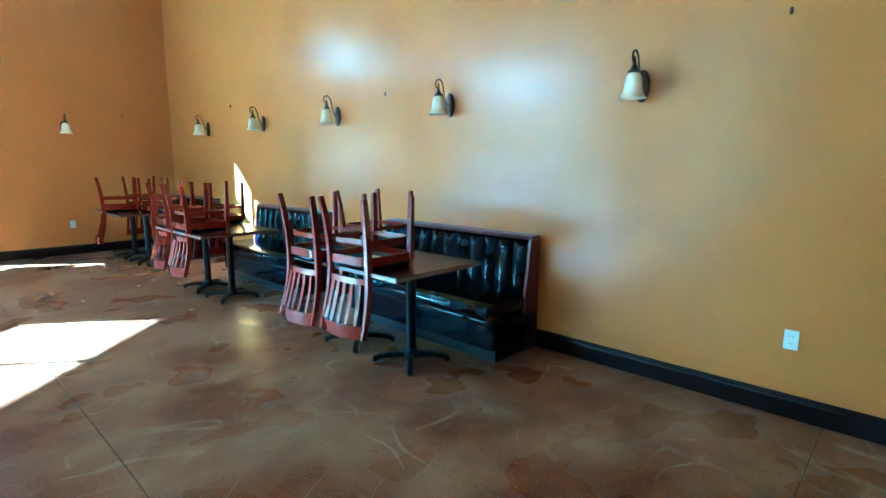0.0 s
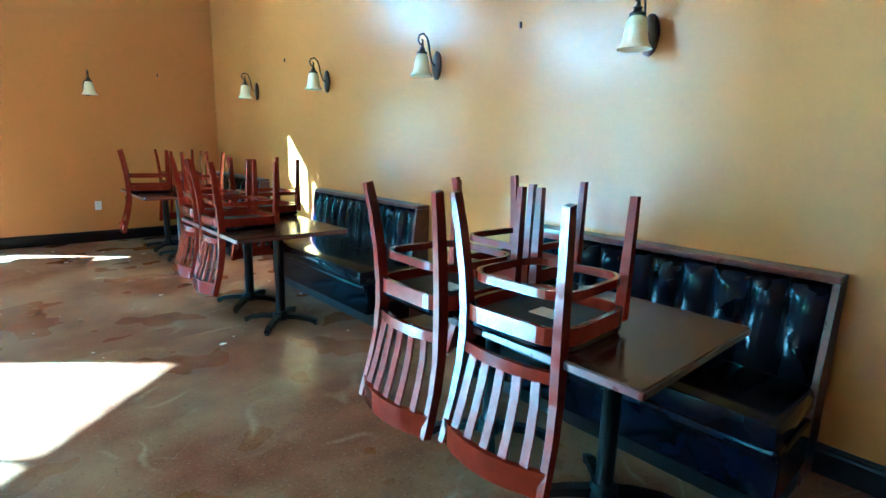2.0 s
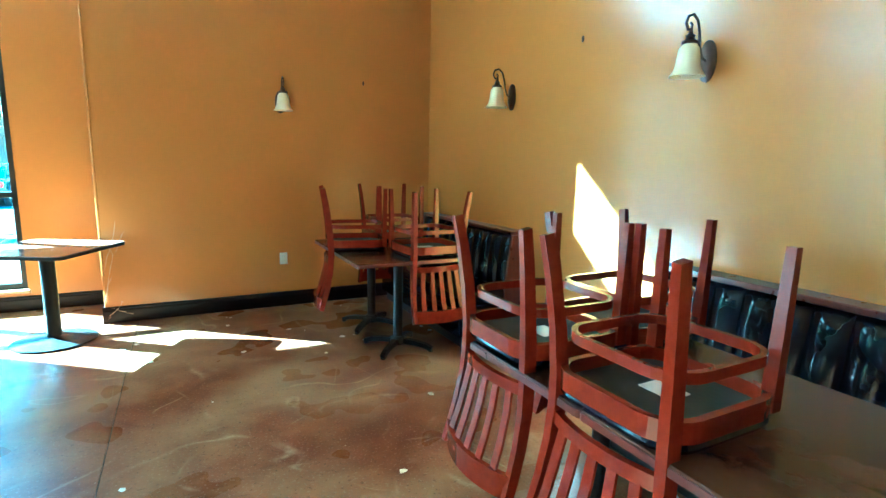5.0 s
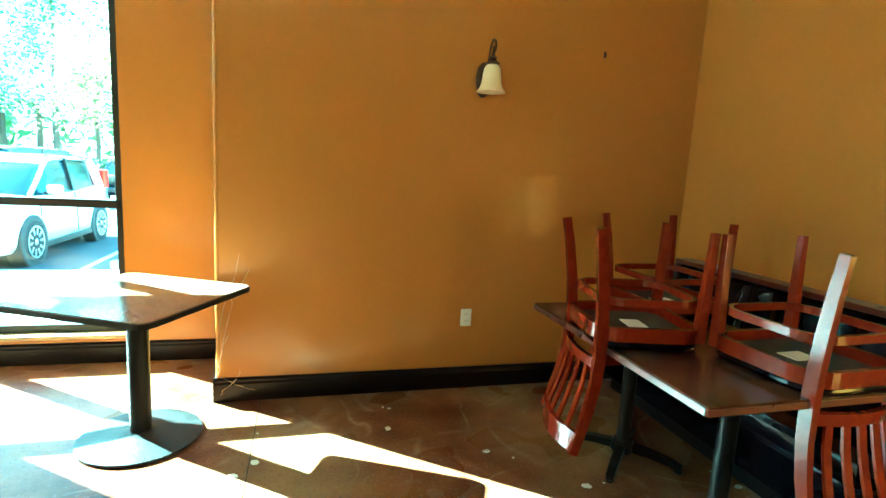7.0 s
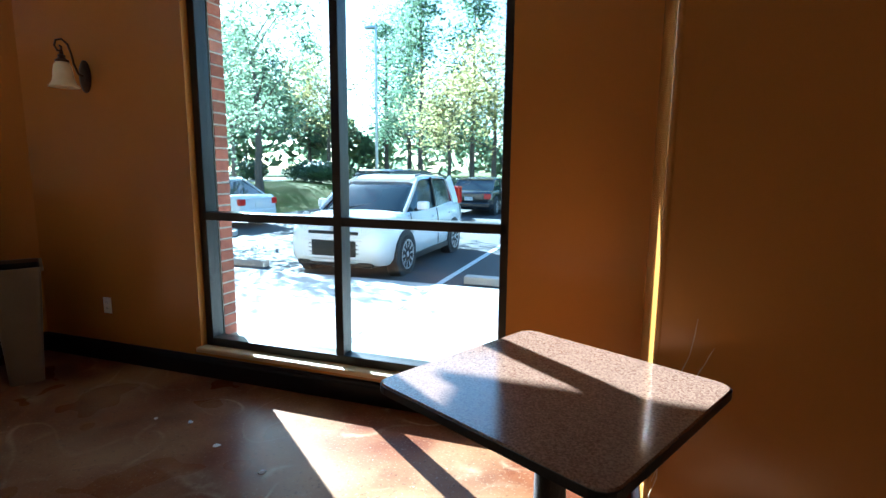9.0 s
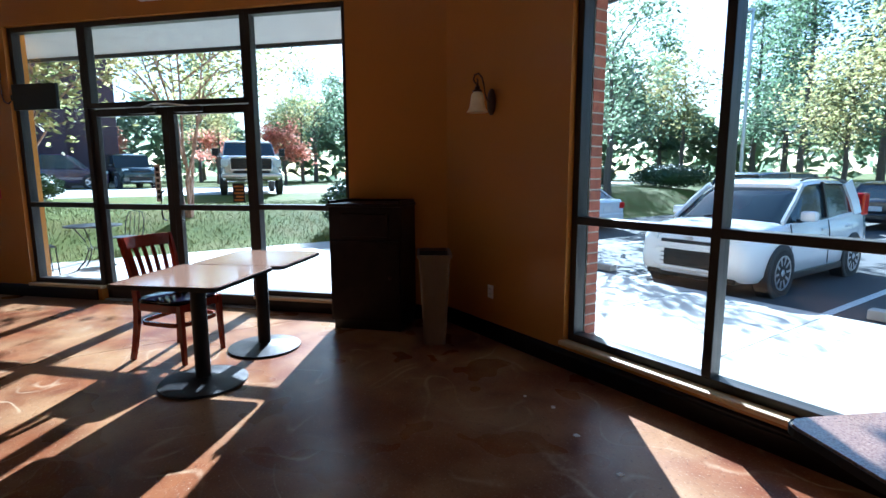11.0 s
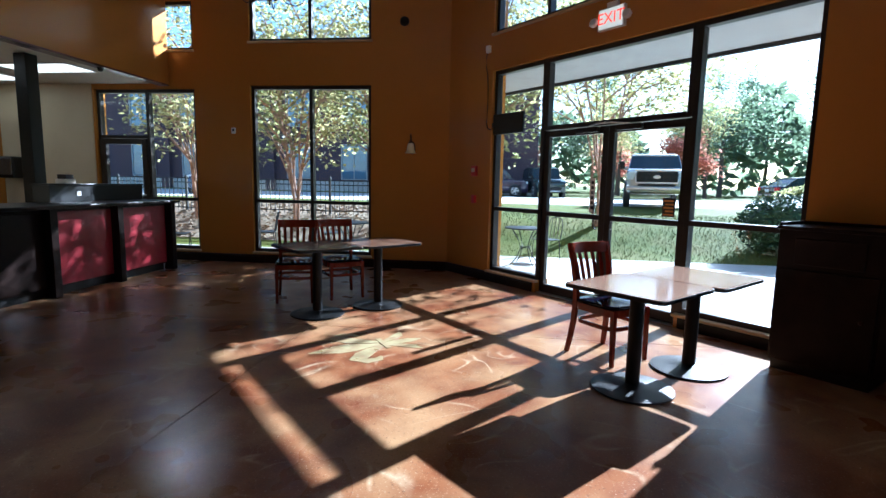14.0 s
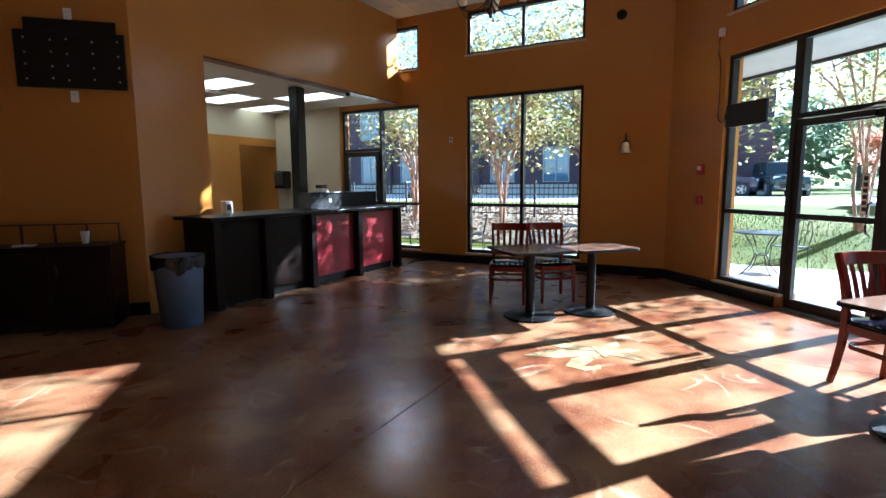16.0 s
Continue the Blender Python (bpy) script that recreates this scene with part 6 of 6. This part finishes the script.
        part("sill", bm_box(bmesh.new(), -0.92, 0.92, s * 0.875 - 0.02, s * 0.875 + 0.02, 0.19, 0.29, 0.012), M_BLACK, c)
        for x in (1.0, -0.30, -1.22):
            part("door_gap", bm_sweep(bmesh.new(), [(x + 0.02, s * 0.862, 0.99), (x, s * 0.890, 0.80), (x, s * 0.890, 0.55), (x - 0.03, s * 0.882, 0.32)], 0.010, 0.012, square=True, up=(0, 1, 0)), M_SLOT, c)
        for x in (-0.10, -1.05):
            part("door_handle", bm_box(bmesh.new(), x - 0.10, x + 0.10, s * 0.893 - 0.012, s * 0.893 + 0.014, 0.84, 0.88, 0.009), M_WHITECAR, c)
        for x in (1.285, -1.285):
            part("wheel_arch", bm_lathe(bmesh.new(), [(0.405, 0.0), (0.405, 0.185), (0.385, 0.20)], 28), M_SLOT, c, "", Matrix.Translation((x, s * 0.715, 0.335)) @ Matrix.Rotation(radians(-90 * s), 4, "X"))
            wh = part("wheel", bm_lathe(bmesh.new(), [(0.22, -0.04), (0.32, -0.04), (0.335, 0.0), (0.335, 0.15), (0.318, 0.195), (0.245, 0.20)], 32), M_TYRE, c, "", Matrix.Translation((x, s * 0.725, 0.335)) @ Matrix.Rotation(radians(-90 * s), 4, "X"), smooth=True)
            part("rim", bm_lathe(bmesh.new(), [(0.245, 0.17), (0.245, 0.206), (0.225, 0.208), (0.21, 0.165), (0.20, 0.13)], 28), M_RIM, wh)
            for k in range(10):
                q = k * math.tau / 10
                part("spoke", bm_sweep(bmesh.new(), [(0.03 * math.cos(q), 0.03 * math.sin(q), 0.185), (0.235 * math.cos(q + 0.07), 0.235 * math.sin(q + 0.07), 0.198)], 0.034, 0.02, square=True), M_RIM, wh)
            part("hub", bm_lathe(bmesh.new(), [(0.05, 0.15), (0.05, 0.20), (0.03, 0.212)], 14), M_RIM, wh)
    part("upper_grille", bm_box(bmesh.new(), 1.99, 2.072, -0.44, 0.44, 0.70, 0.755, 0.015), M_BLACK, c)
    lg = part("lower_grille", bm_prism(bmesh.new(), [(1.90, -0.52), (2.05, -0.50), (2.075, -0.30), (2.078, 0.30), (2.05, 0.50), (1.90, 0.52)], 0.36, 0.615), M_BLACK, c, "wide black lower grille")
    for z in (0.42, 0.485, 0.55):
        part("grille_bar", bm_sweep(bmesh.new(), [(2.05, -0.49, z), (2.082, -0.30, z), (2.084, 0.30, z), (2.05, 0.49, z)], 0.012, 0.014, square=True), M_IRON, lg)
    part("grille_surround", bm_sweep(bmesh.new(), [(2.06, -0.52, 0.345), (2.085, 0, 0.345), (2.06, 0.52, 0.345), (2.03, 0.58, 0.48), (2.055, 0.50, 0.63), (2.085, 0, 0.632), (2.055, -0.50, 0.63), (2.03, -0.58, 0.48)], 0.045, 0.045, seg=8, closed=True, up=(1, 0, 0)), M_WHITECAR, c, "white grille surround", smooth=True)
    part("air_dam", bm_box(bmesh.new(), 1.80, 2.05, -0.66, 0.66, 0.20, 0.285, 0.02), M_BLACK, c)
    part("skid_trim", bm_box(bmesh.new(), 1.95, 2.075, -0.42, 0.42, 0.265, 0.30, 0.012), M_RIM, c)
    part("badge", bm_lathe(bmesh.new(), [(0.06, 0.0), (0.055, 0.01)], 16), M_RIM, c, "oval badge", Matrix.Translation((2.062, 0, 0.79)) @ Matrix.Rotation(radians(80), 4, "Y") @ Matrix.Diagonal((0.55, 1, 1, 1)))
    part("wiper", bm_sweep(bmesh.new(), [(1.10, -0.35, 1.045), (0.98, 0.05, 1.10), (0.90, 0.30, 1.145)], 0.016, 0.016), M_BLACK, c)
    part("rear_bumper", bm_box(bmesh.new(), -2.09, -1.85, -0.80, 0.80, 0.30, 0.55, 0.05), M_WHITECAR, c)
    return c


LOT = -0.296
hb = make_hatchback(pose(-3.10, 17.55, LOT, 0, 0, -90))
make_car("sedan_car", "white sedan parked in the lot", pose(-11.3, 21.2, LOT, 0, 0, 180), M_WHITECAR, 4.6, 1.8, 1.46, 0.92, 0.95, (0.95, 0.25, -1.15, -1.85))
bs = make_car("sedan_car", "black sedan with red tail lamps parked across the lot", pose(-4.35, 29.8, LOT, 0, 0, 90), M_BLACKCAR, 4.7, 1.82, 1.46, 0.92, 0.95, (0.95, 0.25, -1.15, -1.85))
make_car("suv_car", "black estate car parked behind the white car", pose(-6.9, 27.4, LOT, 0, 0, 75), M_BLACKCAR, 4.7, 1.86, 1.75, 1.05, 1.10, (1.0, 0.45, -1.9, -2.2), 0.36, 0.22, True)
ST = height(-25, 5) + 0.01
make_car("people_carrier", "blue people carrier parked across the street", pose(-24.0, -6.6, ST, 0, 0, 15), M_BLUECAR, 4.9, 1.9, 1.72, 0.98, 1.02, (1.25, 0.5, -2.0, -2.35), 0.34)
make_car("van_car", "plum-coloured van parked across the street", pose(-32.6, 7.0, height(-32.6, 7.0) + 0.01, 0, 0, 80), M_PURPLECAR, 4.9, 1.9, 1.80, 1.02, 1.06, (1.25, 0.6, -2.1, -2.4), 0.34, 0.2, True)
make_car("pickup_truck", "silver-white pickup truck facing the building", pose(-20.14, 13.64, ST, 0, 0, -12), M_SILVERCAR, 5.4, 2.02, 2.0, 1.36, 1.36, (1.15, 0.45, -0.6, -0.95), 0.42, 0.46, False)
make_car("jeep_car", "dark green off-road car parked across the street", pose(-32.2, 10.2, height(-32.2, 10.2) + 0.01, 0, 0, 12), M_HEDGECAR, 4.2, 1.85, 1.85, 1.12, 1.16, (0.75, 0.55, -1.75, -1.95), 0.38, 0.26, True)
fr_ = copy_thing(bs, on(-31, 25, 0.01, 100))
tagged(fr_, "dark sedan parked far across the street")
tagged(copy_thing(bs, on(-34, 30, 0.01, 95)), "dark sedan parked far across the street")
tk = bpy.data.objects["pickup_truck"]
part("front_grille", bm_box(bmesh.new(), 2.45, 2.735, -0.66, 0.66, 0.86, 1.27, 0.05), M_BLACK, tk, "large black grille")
part("grille_frame", bm_sweep(bmesh.new(), [(2.735, -0.66, 0.86), (2.735, 0.66, 0.86), (2.72, 0.72, 1.27), (2.72, -0.72, 1.27)], 0.05, 0.04, square=True, closed=True, up=(1, 0, 0)), M_RIM, tk, "chrome grille frame")
for z in (0.99, 1.13):
    part("grille_bar", bm_box(bmesh.new(), 2.70, 2.742, -0.64, 0.64, z - 0.012, z + 0.012, 0.005), M_IRON, tk)
for k in range(9):
    part("grille_rib", bm_box(bmesh.new(), 2.70, 2.740, -0.57 + 0.1425 * k - 0.008, -0.57 + 0.1425 * k + 0.008, 0.89, 1.24), M_IRON, tk)
part("badge", bm_lathe(bmesh.new(), [(0.12, 0.0), (0.12, 0.012), (0.10, 0.018)], 20), M_RIM, tk, "oval badge", Matrix.Translation((2.742, 0, 1.06)) @ Matrix.Rotation(radians(90), 4, "Y") @ Matrix.Diagonal((0.5, 1, 1, 1)))
part("front_bumper", bm_box(bmesh.new(), 2.50, 2.80, -0.98, 0.98, 0.58, 0.74, 0.05), M_RIM, tk, "chrome front bumper")
part("lower_intake", bm_box(bmesh.new(), 2.50, 2.76, -0.55, 0.55, 0.745, 0.845, 0.02), M_BLACK, tk)
for s in (-1, 1):
    part("head_lamp_unit", bm_box(bmesh.new(), 2.40, 2.70, s * 0.84 - 0.13, s * 0.84 + 0.13, 0.95, 1.22, 0.04), M_LAMP, tk, "clear headlamp")
    part("wing_mirror", bm_box(bmesh.new(), 0.95, 1.05, s * 1.16 - 0.11, s * 1.16 + 0.11, 1.38, 1.66, 0.03), M_BLACK, tk)

# ---- building across the street ----
bd = thing("office_building", "plum brick office building across the street with white-framed windows", "building", pose(-36, -10, 0))
part("facade", bm_box(bmesh.new(), -10, 0, -34, 20, 0.2, 9.4), M_PURPLE, bd)
part("plinth", bm_box(bmesh.new(), -10, 0.06, -34, 20.05, 0.2, 1.45), M_CONCRETE, bd)
part("cornice", bm_box(bmesh.new(), -10.2, 0.25, -34.2, 20.2, 9.4, 9.9, 0.03), M_CONCRETE, bd)
for k in range(12):
    for z0, z1 in ((1.6, 4.1), (5.4, 7.9)):
        y = -32 + k * 4.2
        w = part("window", bm_sweep(bmesh.new(), [(0.03, y, z0), (0.03, y + 1.9, z0), (0.03, y + 1.9, z1), (0.03, y, z1)], 0.10, 0.10, square=True, closed=True, up=(1, 0, 0)), M_SOFFIT, bd, "white window frame")
        part("mullion", bm_box(bmesh.new(), 0.0, 0.07, y + 0.92, y + 0.98, z0 + 0.05, z1 - 0.05), M_SOFFIT, w)
        part("pane", bm_box(bmesh.new(), -0.02, 0.02, y + 0.05, y + 1.85, z0 + 0.05, z1 - 0.05), M_BLUEPANE, w, "reflective pane")
for k in range(7):
    part("pier", bm_box(bmesh.new(), 0.0, 0.35, -33.6 + k * 8.4, -32.9 + k * 8.4, 0.2, 9.39), M_PURPLE, bd)
